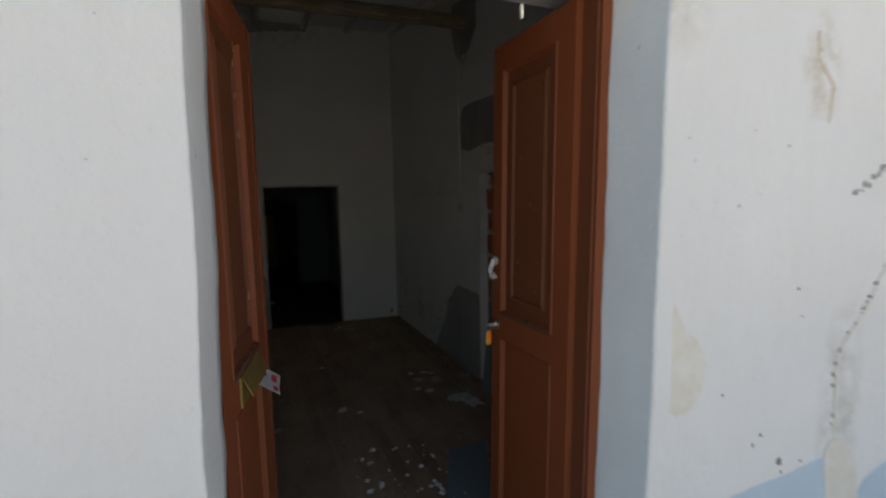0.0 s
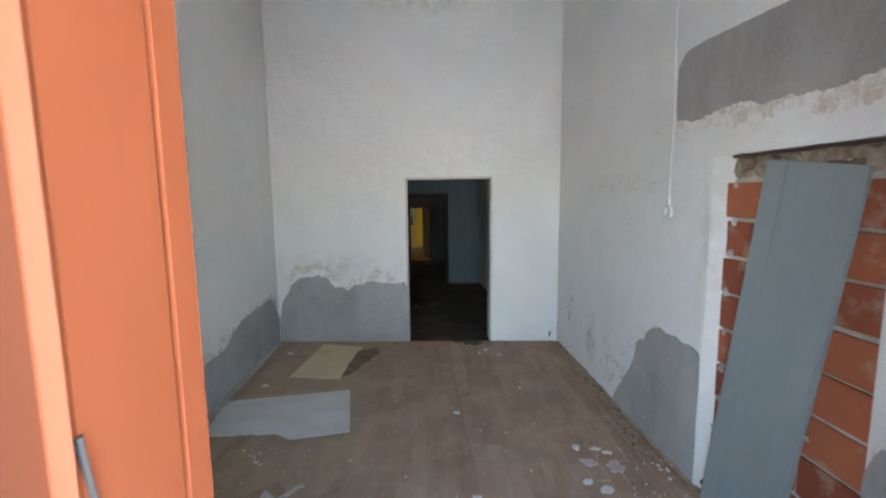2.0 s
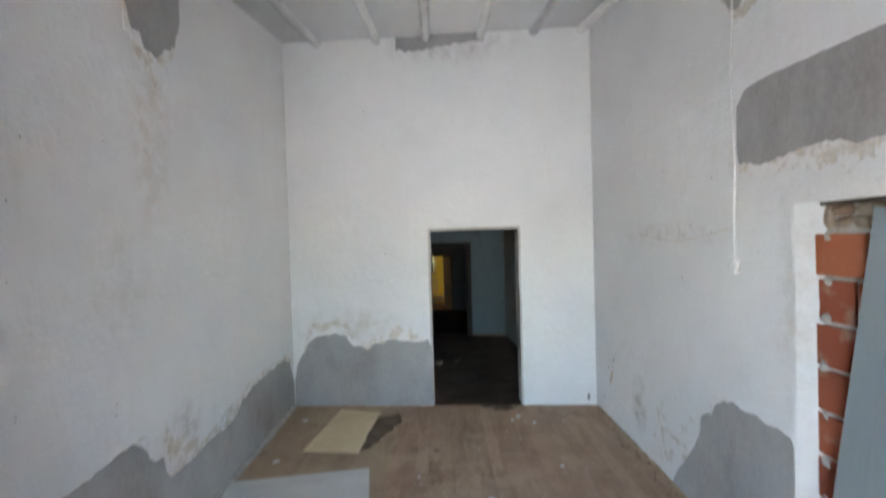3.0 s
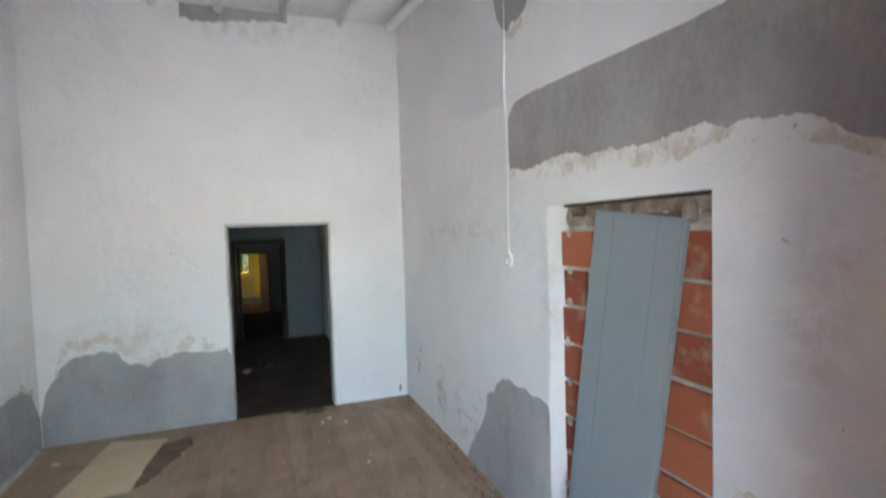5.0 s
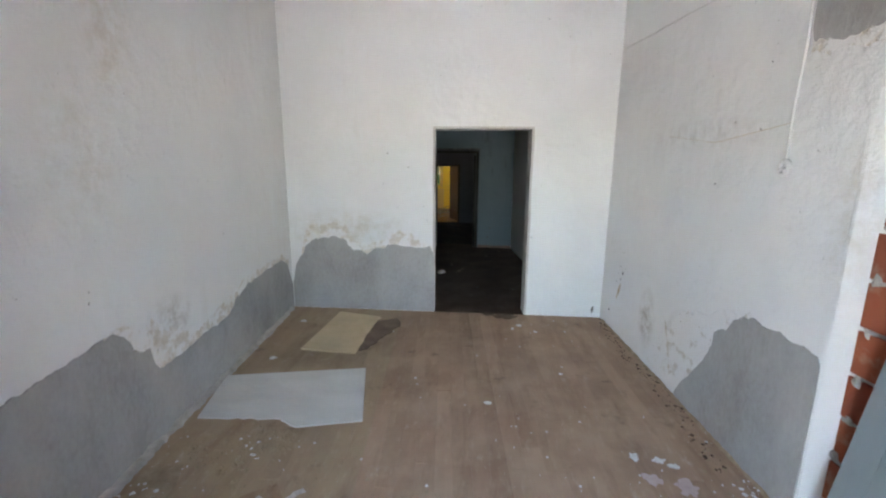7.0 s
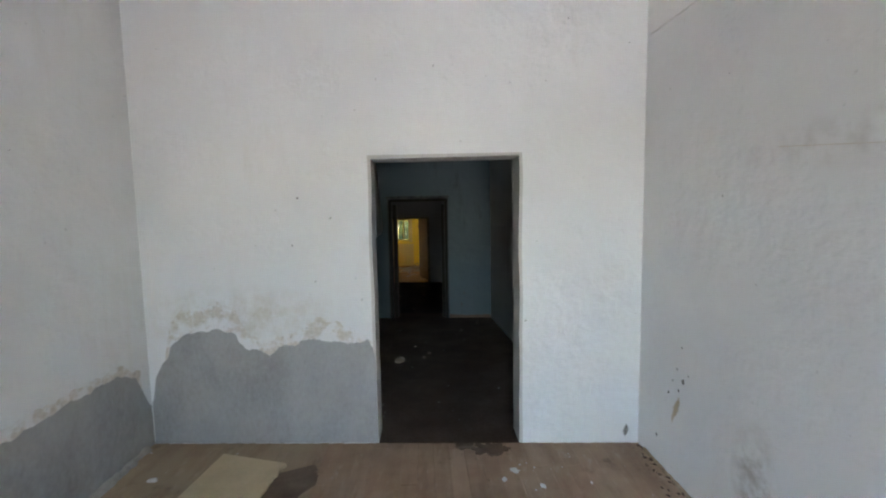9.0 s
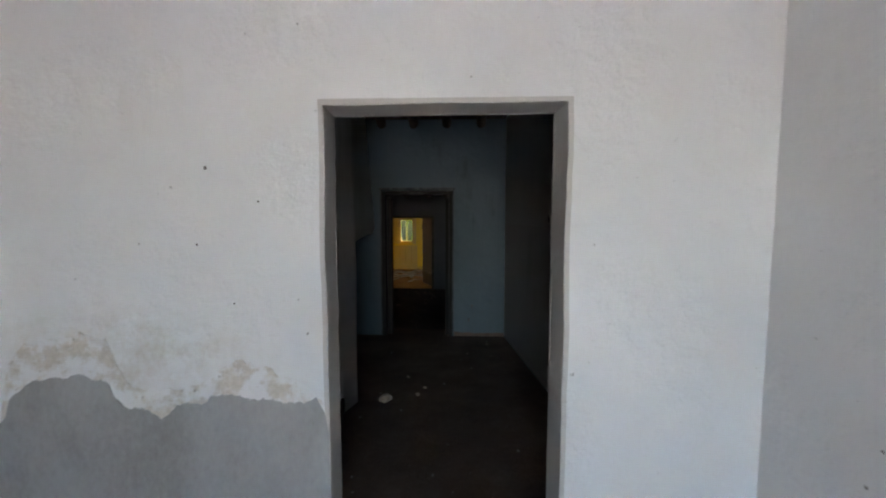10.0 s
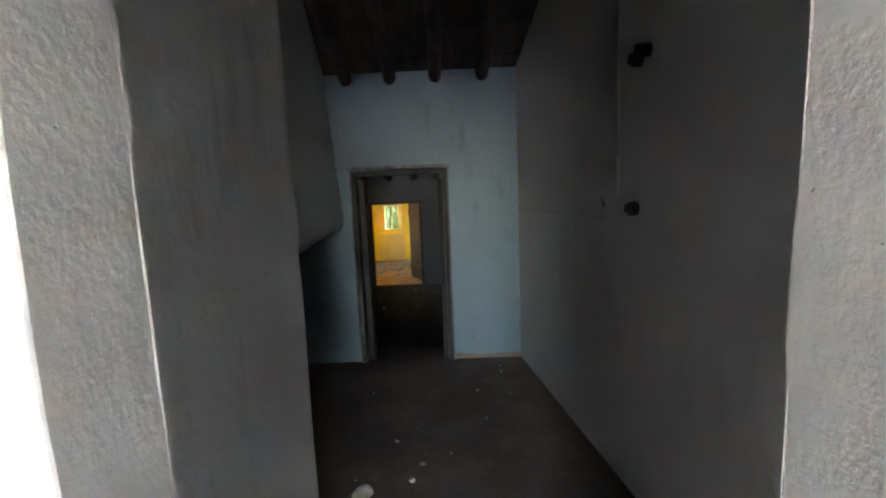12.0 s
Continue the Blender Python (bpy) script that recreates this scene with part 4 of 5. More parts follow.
wire("cable", [Vector(on_right(2.99 + 0.02 * noise.noise(Vector((0, z * 2, 0))), z, 0.006)) for z in np.linspace(1.70, 3.30, 26)], 0.006, "white-painted cable running up the wall")
wire("cable", [Vector(on_right(s, 2.67 + (s - 2.99) * 0.012 + 0.01 * noise.noise(Vector((s * 4, 0, 0))), 0.004)) for s in np.linspace(2.99, 5.26, 26)], 0.005, "thin painted-over cable slanting along the wall")
junction = thing("junction_box", pose(*on_right(2.99, 1.665, 0), 0, 0, 90 + math.degrees(math.atan(0.075))), "round white junction box with open hole", "junction box")
bm = bmesh.new()
rings = []
for y, r in ((-.004, .046), (.012, .046), (.018, .040), (.018, .026), (.004, .024)):
    rings.append([(r * math.cos(a), y, r * math.sin(a)) for a in np.linspace(0, 2 * math.pi, 20, endpoint=False)])
loft(bm, rings)
part("case", bm, M_CABLE, junction)
bm = bmesh.new()
pole(bm, [(-.004, .005, 0), (-.012, .03, -.006), (0, .036, -.02)], .005, 8)
part("wire_end", bm, M_CREAM, junction, "short frayed wire end")

# ---- bricked-up doorway ----
TILT_E = math.atan(0.075)
infill = slab("wall_infill", [on_right(1.60, 0, -.046)[:2], on_right(2.50, 0, -.046)[:2], on_right(2.50, 0, -.25)[:2], on_right(1.60, 0, -.25)[:2]], -0.02, 1.985, M_MORTAR, "hollow clay brick infill with rough pale mortar", "wall")
bm = bmesh.new()
rings = []
for z in np.linspace(-0.02, 1.9845, 90):
    e = .006 * noise.noise(Vector((z * 7, 4, 0))) + .004 * noise.noise(Vector((z * 24, 4, 0)))
    r = .004 * noise.noise(Vector((z * 3, 9, 0)))
    e += .042 * (1 - z / 2)
    rings.append([on_right(p, z, d)[:2] + (z,) for p, d in ((2.586, -.3), (2.586, -.002), (2.580 + r, .0045 + r), (2.566 + r, .003), (2.515 + .5 * e, -.018), (2.462 + e, -.036), (2.446 + e, -.046), (2.446 + e, -.3))])
loft(bm, rings)
splay = part("trim_niche_splay", bm, M_WHITE)
tagged(splay, "whitewashed splayed plaster side of the bricked-up doorway", "door jamb", kind="structure")
brick_meshes = {}


def brick_mesh(length):
    if length not in brick_meshes:
        bm = bevelled_box(-.05, .05, -length / 2, length / 2, -.092, .092, 0.006, 1)
        me = bpy.data.meshes.new("brick")
        bmesh.ops.recalc_face_normals(bm, faces=bm.faces)
        bm.to_mesh(me)
        bm.free()
        me.materials.append(M_BRICK)
        brick_meshes[length] = me
    return brick_meshes[length]


rng = random.Random(4)
for course in range(9):
    z = 0.11 + course * 0.2045
    cuts = [1.602, 1.99, 2.30, 2.498] if course % 2 else [1.602, 1.93, 2.24, 2.498]
    for a, b in zip(cuts, cuts[1:]):
        length = round(b - a - 0.016, 3)
        ob = new("brick", brick_mesh(length))
        ob.matrix_world = pose(*on_right((a + b) / 2, z + rng.uniform(-.003, .003), -.082 + rng.uniform(-.004, .006)), 0, rng.uniform(-.8, .8), math.degrees(TILT_E))
        ob.parent = infill
# packed rubble over the bricks, under a dark strip drawn for the shadow line
rr = random.Random(9)
y_stone = 1.605
while y_stone < 2.44:
    w = rr.uniform(.05, .13)
    w = min(w, 2.448 - y_stone)
    rows = [(1.862, 1.968)] if w < .08 else [(1.862, 1.915), (1.913, 1.968)]
    for z0, z1 in rows:
        bm = bmesh.new()
        bmesh.ops.create_icosphere(bm, subdivisions=3, radius=0.5)
        for v in bm.verts:
            k = 1 + .22 * noise.noise(v.co * 2.3 + Vector((y_stone * 40, z0 * 30, 0))) + .10 * noise.noise(v.co * 6 + Vector((y_stone * 70, 0, 3)))
            q = Vector([math.copysign(abs(c) ** .6, c) * .76 for c in v.co]) * k
            v.co = Vector((q.x * .10, q.y * w * 1.02, q.z * (z1 - z0) * 1.05))
        ob = part("rubble_stone", bm, M_RUBBLE if rr.random() < .7 else M_BROWNBOARD, infill)
        ob.matrix_world = pose(*on_right(y_stone + w / 2, (z0 + z1) / 2, -.07 + rr.uniform(-.012, .012)), rr.uniform(-6, 6), 0, math.degrees(TILT_E))
    y_stone += w
bm = bmesh.new()
loft(bm, [[on_right(s, z + .004 * noise.noise(Vector((s * 9, z, 0))), d) for z, d in ((1.966, -.018), (1.982, -.014), (1.9835, -.12), (1.966, -.12))] for s in np.linspace(1.603, 2.447, 24)])
tagged(part("lintel", bm, M_WOODDARK), "thin dark strip drawn as the shadow line over the brick infill", "lintel", kind="structure")
# mortar squeezed out along the broken side of the infill, dark rubble at its foot
rm = random.Random(14)
for k in range(9):
    bm = bmesh.new()
    bmesh.ops.create_icosphere(bm, subdivisions=2, radius=0.03)
    for v in bm.verts:
        v.co = Vector((v.co.x * .8, v.co.y * 1.1, v.co.z * rm.uniform(1.0, 1.0))) * (1 + .8 * noise.noise(v.co * 28 + Vector((k * 5, 0, 0))))
    ob = part("mortar_lump", bm, M_MORTAR, infill)
    ob.matrix_world = pose(*on_right(2.475 - .012 * k / 3 - rm.uniform(0, .02), .212 + .2045 * k + rm.uniform(-.03, .02), -.05), 0, 0, rm.uniform(0, 90))
for k, (sy, sz, sr) in enumerate(((2.43, .04, .05), (2.46, .10, .035), (2.40, .02, .04))):
    bm = bmesh.new()
    bmesh.ops.create_icosphere(bm, subdivisions=2, radius=sr)
    for v in bm.verts:
        v.co = Vector((v.co.x, v.co.y * 1.1, v.co.z * .9)) * (1 + .6 * noise.noise(v.co * 16 + Vector((k * 7, 0, 2))))
    ob = part("broken_brick", bm, M_BROWNBOARD, infill)
    ob.matrix_world = pose(*on_right(sy, sz, .0), 0, 0, 30 * k)

# plaster closing the gap under the roof, all but a small broken hole
bm = bmesh.new()
for s0, s1, z0, z1 in ((1.80, 1.855, 3.02, 3.45), (1.905, 2.75, 3.02, 3.45), (1.855, 1.905, 3.02, 3.09), (1.855, 1.905, 3.20, 3.45)):
    prism(bm, [on_right(s0, 0, 0)[:2], on_right(s1, 0, 0)[:2], on_right(s1, 0, -.02)[:2], on_right(s0, 0, -.02)[:2]], z0, z1)
tagged(part("wall_east_skin", bm, M_WHITE), "thin plaster under the roof with a broken hole", "wall", kind="structure")

# ---- grey plank door leaning in the recess ----
bl, tl, br = Vector((1.928, 2.385, 0.004)), Vector((2.008, 2.155, 1.94)), Vector((1.964, 1.915, 0.004))
lean = thing("plank_door", oriented(bl, br - bl, tl - bl), "grey-blue painted plank door leaf leaning against the brickwork", "door")
W, Hh = (br - bl).length, (tl - bl).length
edges = [0, .12, .36, W]
for a, b in zip(edges, edges[1:]):
    part("plank", bevelled_box(a + .001, b - .001, 0, .022, 0, Hh, 0.0035), M_GREYDOOR, lean)
part("edge_strip", bevelled_box(W, W + .012, .003, .024, 0, Hh, 0.003), M_GREYDOOR, lean)
bm = bmesh.new()
pole(bm, [(W + .008, .01, .83), (W + .03, .012, .835), (W + .036, .012, .82)], .006, 8)
part("hinge_pin", bm, M_STEEL, lean, "small bent steel hinge pin")

# ---- boards and rubbish on the floor ----
def ragged_board(name, pts, rag_side, material, label, category, z, thick=0.006, rag=0.03, seed=0.0, tilt=0.0):
    """A flat board whose side number rag_side is torn, the rest straight."""
    bm = bmesh.new()
    out = []
    for i, p in enumerate(pts):
        q = pts[(i + 1) % len(pts)]
        n = 16 if i in rag_side else 1
        for k in range(n):
            f = k / n
            d = Vector(q) - Vector(p)
            nrm = Vector((d.y, -d.x)).normalized()
            o = rag * (noise.noise(Vector((f * 7, seed, i))) + .5 * noise.noise(Vector((f * 19, seed, i)))) if 0 < k else 0
            out.append(tuple(Vector(p) + d * f + nrm * o))
    x0 = min(p[0] for p in out)
    prism(bm, out, lambda x, y: z + tilt * (x - x0), lambda x, y: z + thick + tilt * (x - x0))
    return tagged(part(name, bm, material), label, category)


ragged_board("cream_board", [(-1.07, 4.16), (-.57, 4.12), (-.57, 4.65), (-.55, 5.0), (-1.01, 5.11)], (1, 2), M_CREAMBOARD, "cream hardboard sheet with one torn edge on the floor", "board", 0.016, 0.012, 0.035, 2)
ragged_board("brown_board", [(-.62, 4.2), (-.5, 4.24), (-.30, 4.85), (-.36, 5.02), (-.6, 4.9)], (0, 1, 2), M_BROWNBOARD, "torn scrap of brown fibreboard under the cream sheet", "board", 0.004, 0.006, 0.03, 5)
ragged_board("white_board", [(-1.34, 3.10), (-.80, 3.13), (-.66, 3.05), (-.25, 3.15), (-.41, 3.86), (-1.46, 3.66)], (0, 1), M_WHITEBOARD, "grey-white hardboard sheet with a broken edge on the floor", "board", 0.006, 0.008, 0.02, 9, 0.012)
ragged_board("paper_scrap", [(-1.31, 2.50), (-1.07, 2.49), (-1.15, 2.68), (-1.34, 2.62)], (0, 2), M_DIRT, "dusty tan paper scrap lying flat in the dust", "paper", 0.004, 0.002, 0.01, 12)

ragged_board("grey_board", [(1.10, 1.02), (1.36, .98), (1.60, 1.58), (1.29, 1.52)], (2,), M_GREYDOOR, "dull grey board scrap lying flat by the street door", "board", 0.004, 0.008, 0.015, 14)
tray = thing("green_tray", pose(-1.13, 2.13, 0.004, 0, 0, 3), "dark green plastic lattice tray on the floor", "tray")
for x0, x1, y0, y1 in ((-.21, .21, -.17, -.155), (-.21, .21, .155, .17), (-.21, -.195, -.155, .155), (.195, .21, -.155, .155)):
    part("rim", bevelled_box(x0, x1, y0, y1, 0, .035, 0.003), M_GREEN, tray)
for k in range(9):
    y = -.14 + .035 * k
    part("slat", bevelled_box(-.196, .196, y - .008, y + .008, .012, .026, 0.002, 1), M_GREEN, tray)
for k in range(13):
    x = -.18 + .03 * k
    part("cross_slat", bevelled_box(x - .007, x + .007, -.156, .156, .004, .018, 0.002, 1), M_GREEN, tray)

sheet("crumpled_packaging", (.30, .14), pose(-.64, 2.44, .006, 0, 0, 38), M_CARD, "torn tan cardboard packaging on the floor", "packaging", 0, 0.02, 14, 3)
sheet("crumpled_paper", (.16, .09), pose(-.60, 2.38, .012, 0, 0, 62), M_PAPER, "crumpled printed paper on the floor", "paper", 0, 0.035, 14, 7, "crumpled papers")
sheet("crumpled_paper", (.14, .11), pose(-.59, 2.25, .006, 0, 0, 20), M_PAPER, "crumpled off-white paper on the floor", "paper", 0, 0.02, 14, 11, "crumpled papers")
sheet("crumpled_paper", (.22, .035), pose(-.47, 2.47, .006, 0, 0, 50), M_PAPER, "long twisted strip of paper on the floor", "paper", 0, 0.02, 12, 15, "crumpled papers")
sheet("crumpled_paper", (.12, .09), pose(-.62, 2.08, .006, 0, 0, 80), M_PAPER, "crumpled off-white paper on the floor", "paper", 0, 0.02, 12, 19, "crumpled papers")


def flake(x, y, r, material, label, seed, group, stretch=1.0, turn=0.0):
    bm = bmesh.new()
    n = 44
    pts = []
    for k in range(n):
        a = 2 * math.pi * k / n
        q = r * .8 * (1 + .75 * noise.noise(Vector((math.cos(a) * 1.7, math.sin(a) * 1.7, seed))) + .32 * noise.noise(Vector((math.cos(a) * 4, math.sin(a) * 5, seed))) + .16 * noise.noise(Vector((math.cos(a) * 11, math.sin(a) * 11, seed))))
        pts.append((q * math.cos(a) * stretch, q * math.sin(a)))
    prism(bm, pts, 0, lambda px, py: .003 + .006 * abs(noise.noise(Vector((px * 30, py * 30, seed)))))
    ob = part("plaster_flake", bm, material)
    ob.matrix_world = pose(x, y, 0.004, 0, 0, turn)
    return tagged(ob, label, "plaster flake", group)


fr = random.Random(11)
for x, y, r, st, tn in ((-.25, 2.33, .075, 1.4, -30), (1.47, 2.53, .045, 1.2, 20), (1.37, 2.60, .035, 1.0, 0), (1.40, 2.98, .03, 1.2, 40), (1.53, 2.96, .028, 1.4, 10),
                        (1.60, 2.92, .03, 1.0, 0), (1.66, 2.30, .09, 1.3, 15), (1.74, 2.17, .09, 1.2, -40), (.66, 2.42, .04, 1.3, 60), (.80, 2.33, .025, 1.2, 0),
                        (.56, 3.47, .022, 1.6, 20), (1.15, 3.95, .014, 1.3, 0), (.9, 4.95, .03, 1.2, 0), (.83, 4.86, .02, 1.0, 0), (1.05, 4.8, .018, 1.0, 0), (-1.25, 4.0, .03, 1.0, 0), (-1.32, 4.85, .03, 1.3, 0)):
    flake(x, y, r, M_FLAKE, "white plaster flake fallen on the floorboards", fr.random() * 50, "white plaster flakes", st, tn)
for x, y, r, st in ((.0, 2.30, .075, 1.7), (.13, 2.26, .04, 1.2), (1.60, 2.75, .07, 1.0), (1.44, 2.80, .05, 1.3)):
    flake(x, y, r, M_PINK, "pinkish paint flake fallen on the floorboards", fr.random() * 50, "pink paint flakes", st, 20)


def crumbs(name, spots, count, size, material, label, seed):
    """Small fallen bits scattered round spots (x, y, spread), one object."""
    r = random.Random(seed)
    bm = bmesh.new()
    for _ in range(count):
        x, y, sp = r.choice(spots)
        p = Vector((r.gauss(x, sp), r.gauss(y, sp * 1.2), 0.003))
        if not (x_left(p.y) + .02 < p.x < x_right(p.y) - .02 and 0.25 < p.y < 5.28):
            continue
        s = size * (0.4 + r.random() ** 3 * 2.2)
        a = r.random() * 3.1
        ux, uy = Vector((math.cos(a), math.sin(a), 0)) * s, Vector((-math.sin(a), math.cos(a), 0)) * s * r.uniform(.4, 1)
        base = [bm.verts.new(p + ux * q + uy * w) for q, w in ((-1, -.7), (.8, -1), (1, .6), (-.5, 1))]
        top = bm.verts.new(p + Vector((r.uniform(-.3, .3) * s, 0, s * r.uniform(.3, .9))))
        for i in range(4):
            bm.faces.new((base[i], base[(i + 1) % 4], top))
        bm.faces.new(base[::-1])
    ob = part(name, bm, material)
    return tagged(ob, label, "rubble", kind="stuff")


flake(.76, 5.2, .10, M_BROWNBOARD, "dark damp dirt lying before the inner doorway", 33.0, "damp dirt", 1.3, 10)
flake(.60, 5.24, .06, M_BROWNBOARD, "dark damp dirt lying before the inner doorway", 37.0, "damp dirt", 1.5, -10)

crumbs("plaster_crumbs", [(1.5, 2.7, .18), (1.75, 2.4, .15), (.3, 2.3, .45), (-.9, 3.0, .3), (.5, 3.6, .7), (1.3, 4.9, .25), (-1.2, 4.6, .3), (1.9, 3.2, .08), (-1.3, 2.7, .12), (1.0, 4.7, .3)], 230, 0.0042, M_FLAKE, "scattered white plaster crumbs", 5)
crumbs("dirt_crumbs", [(-.9, 2.85, .25), (-1.1, 2.6, .2), (1.85, 2.9, .1), (.2, 2.6, .5), (.75, 5.1, .12), (-.4, 4.7, .2)], 420, 0.005, M_DIRT, "scattered brown dirt crumbs", 6)
crumbs("swept_grit", [(-.92, 2.92, .09), (-.80, 2.82, .10), (-1.08, 2.80, .09), (-.72, 2.95, .06)], 420, 0.0075, M_DIRT, "swept tan grit and plaster bits before the white board", 8)
crumbs("swept_plaster", [(-.88, 2.90, .12), (-1.2, 2.5, .10), (1.93, 2.75, .05), (1.70, 2.45, .08)], 130, 0.006, M_FLAKE, "white plaster bits swept together", 9)
# rubble line where the wall meets the floor
for name, place, s0, s1 in (("debris_edge_east", on_right, 2.5, 5.2), ("debris_edge_west", on_left, 2.0, 5.2)):
    bm = bmesh.new()
    rings = []
    for s in np.linspace(s0, s1, 140):
        wide = 1.0 if place is on_right else 2.1
        w = wide * (.022 + .018 * noise.noise(Vector((s * 5, 3, 0))) + .010 * noise.noise(Vector((s * 19, 3, 0))))
        h = wide * (.018 + .016 * noise.noise(Vector((s * 7, 8, 0))) + .008 * noise.noise(Vector((s * 23, 8, 0))))
        rings.append([place(s, -.005, -.01), place(s, -.005, w), place(s, max(h, .003) * .6, w * .6), place(s, max(h, .004), -.01)])
    loft(bm, rings)
    tagged(part(name, bm, M_DIRT if place is on_right else M_MORTAR), "line of crumbled dirt along the foot of the wall", "rubble", kind="stuff")


# ---- passage: chimney breast, hood, logs ----
bm = bmesh.new()
rings = []
for z in np.linspace(-0.02, 3.9, 26):
    w = 0.012 * noise.noise(Vector((z * 1.5, 2, 0)))
    rings.append([(-1.75, 5.505, z), (-0.40 + w, 5.505, z), (-0.42 + w, 6.2, z), (-0.40 + w, 6.55, z), (-0.29 + w, 6.92, z), (-0.285 + w, 6.955, z), (-0.30 + w, 6.985, z), (-1.75, 6.99, z)])
rings = [[(x, y, min(z, z_rear(x, y) + .04)) for x, y, z in r] for r in rings]
loft(bm, rings)
tagged(part("wall_chimney", bm, M_SOOT), "sooty grey plastered chimney breast", "wall", kind="structure")
bm = bmesh.new()
rings = []
for k in range(15):
    f = k / 14
    y = 6.97 + (8.92 - 6.97) * f
    b = -0.30 - 0.22 * f
    top = z_rear(0, y) + .03
    w = 0.02 * noise.noise(Vector((y * 2, 5, 0)))
    rings.append([(-1.72, y, 1.26), (b - .14, y, 1.26 + w), (b - .03, y, 1.275 + w), (b + w * .5, y, 1.33 + w), (b - .01 + w, y, 1.55), (b - .05 + w, y, 2.0), (b - .10, y, top), (-1.72, y, top)])
loft(bm, rings)
hood = part("chimney_hood", bm, M_SOOT)
for p in hood.data.polygons:
    p.use_smooth = True
tagged(hood, "smoke-stained plaster hood over the old hearth", "chimney hood", kind="structure")
for k, x in enumerate((-.42, -.03, .37, .78)):
    bm = bmesh.new()
    pole(bm, [Vector((x + .02 * noise.noise(Vector((k, y, 0))) + .10 * (8.9 - y) / 3.4 * (x / .8), y, z_rear(0, y) - .045 + .012 * noise.noise(Vector((k, y, 7))))) for y in np.linspace(5.52, 8.93, 16)], 0.058, 10, 0.15)
    tagged(part("roof_log", bm, M_WOODDARK), "dark round roof log over the passage", "rafter", "roof logs of the passage")
for k in range(11):
    y = 5.75 + k * .3
    bm = bmesh.new()
    pole(bm, [(-1.6, y, z_rear(0, y) - .005), (1.9, y, z_rear(0, y) - .005)], 0.014, 6, 0.2)
    tagged(part("roof_batten", bm, M_WOODDARK), "thin dark batten across the roof logs", "batten", "roof battens of the passage")


def x_pass(y):
    return 1.53 - 0.1324 * (y - 5.5)


def on_pass(s, z, d):
    return (x_pass(s) - d, s, z)


for s, z, label in ((6.95, 1.45, "black round socket on the passage wall"), (6.93, 2.12, "black porcelain lamp fitting on the passage wall")):
    fit_ob = thing("wall_fitting", pose(*on_pass(s, z, 0), 0, 0, 90), label, "fitting", "black wall fittings")
    bm = bmesh.new()
    pole(bm, [(0, 0, 0), (0, .035, 0)], 0.034, 14)
    part("socket", bm, M_BLACK, fit_ob)
    bm = bmesh.new()
    pole(bm, [(0, .03, 0), (.01, .055, .004)], 0.022, 12)
    part("cap", bm, M_BLACK, fit_ob)
    if z > 2:
        bm = bmesh.new()
        pole(bm, [(-.085, 0, .012), (-.085, .04, .012), (-.075, .06, .012)], 0.028, 12)
        part("second_socket", bm, M_BLACK, fit_ob)
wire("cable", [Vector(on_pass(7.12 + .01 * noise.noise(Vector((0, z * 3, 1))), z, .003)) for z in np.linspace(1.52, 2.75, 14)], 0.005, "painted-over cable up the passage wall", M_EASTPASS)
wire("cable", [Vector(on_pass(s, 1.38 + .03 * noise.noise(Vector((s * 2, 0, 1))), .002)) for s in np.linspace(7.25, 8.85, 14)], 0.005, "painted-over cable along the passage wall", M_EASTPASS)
crack("scar_passage", on_pass, [(7.28, 1.50), (7.27, 1.44)], 0.05, M_CRACK, "small hole broken in the passage wall", 12)
crack("crack_passage", on_pass, [(6.2, .75), (6.12, .55), (5.95, .40)], 0.008, M_STAIN, "pale hair crack in the passage wall", 13)


def on_passage_back(s, z, d):
    return (s, 8.90 - d, z)


for s, z in ((.68, .36), (.64, .19)):
    crack("scar_passage_back", on_passage_back, [(s, z + .03), (s + .005, z - .03)], 0.03, M_CRACK, "dark chip in the blue-grey wall", s * 9)
skin("brick_dust_edge", on_passage_back, .46, 1.08, [(0, -.02), (2, -.02)], [(.46, .035), (.7, .02), (1.08, .03)], M_BROWNBOARD, "reddish earth line at the foot of the wall", 0.006, 0.01, 30, 66)

M_TARWOOD = two_scale("tar_dark_timber", (0.010, 0.008, 0.006), (0.022, 0.017, 0.012), (0.05, 0.042, 0.033), 6, 70, 0.75, 0.7, 0.008, (3, 3, 0.4))
M_PALEFRAME = two_scale("worn_grey_frame_paint", (0.03, 0.032, 0.03), (0.09, 0.10, 0.10), (0.20, 0.22, 0.22), 9, 60, 0.8, 0.5, 0.005, (3, 3, 0.4))
frame2 = thing("door_frame", pose(0, 0, 0), "dark weathered wooden frame of the passage doorway", "door frame")
for x0, x1, y0, y1, nm, z1, m in ((-.425, -.385, 8.868, 9.0, "post", 1.735, M_TARWOOD), (.402, .440, 8.868, 9.0, "post", 1.735, M_TARWOOD), (-.372, -.325, 8.95, 9.1, "inner_post", 1.69, M_TARWOOD), (.352, .395, 8.95, 9.12, "inner_post", 1.69, M_TARWOOD),
                                  (-.440, -.4255, 8.858, 8.95, "outer_bead", 1.785, M_PALEFRAME), (.4405, .455, 8.858, 8.95, "outer_bead", 1.785, M_PALEFRAME)):
    part(nm, bevelled_box(x0, x1, y0, y1, -.27, z1, 0.006), m, frame2)
part("head", bevelled_box(-.425, .440, 8.868, 9.0, 1.735, 1.770, 0.006), M_TARWOOD, frame2)
part("architrave", bevelled_box(-.455, .470, 8.862, 8.897, 1.787, 1.815, 0.004), M_PALEFRAME, frame2, "worn pale grey strip over the frame")
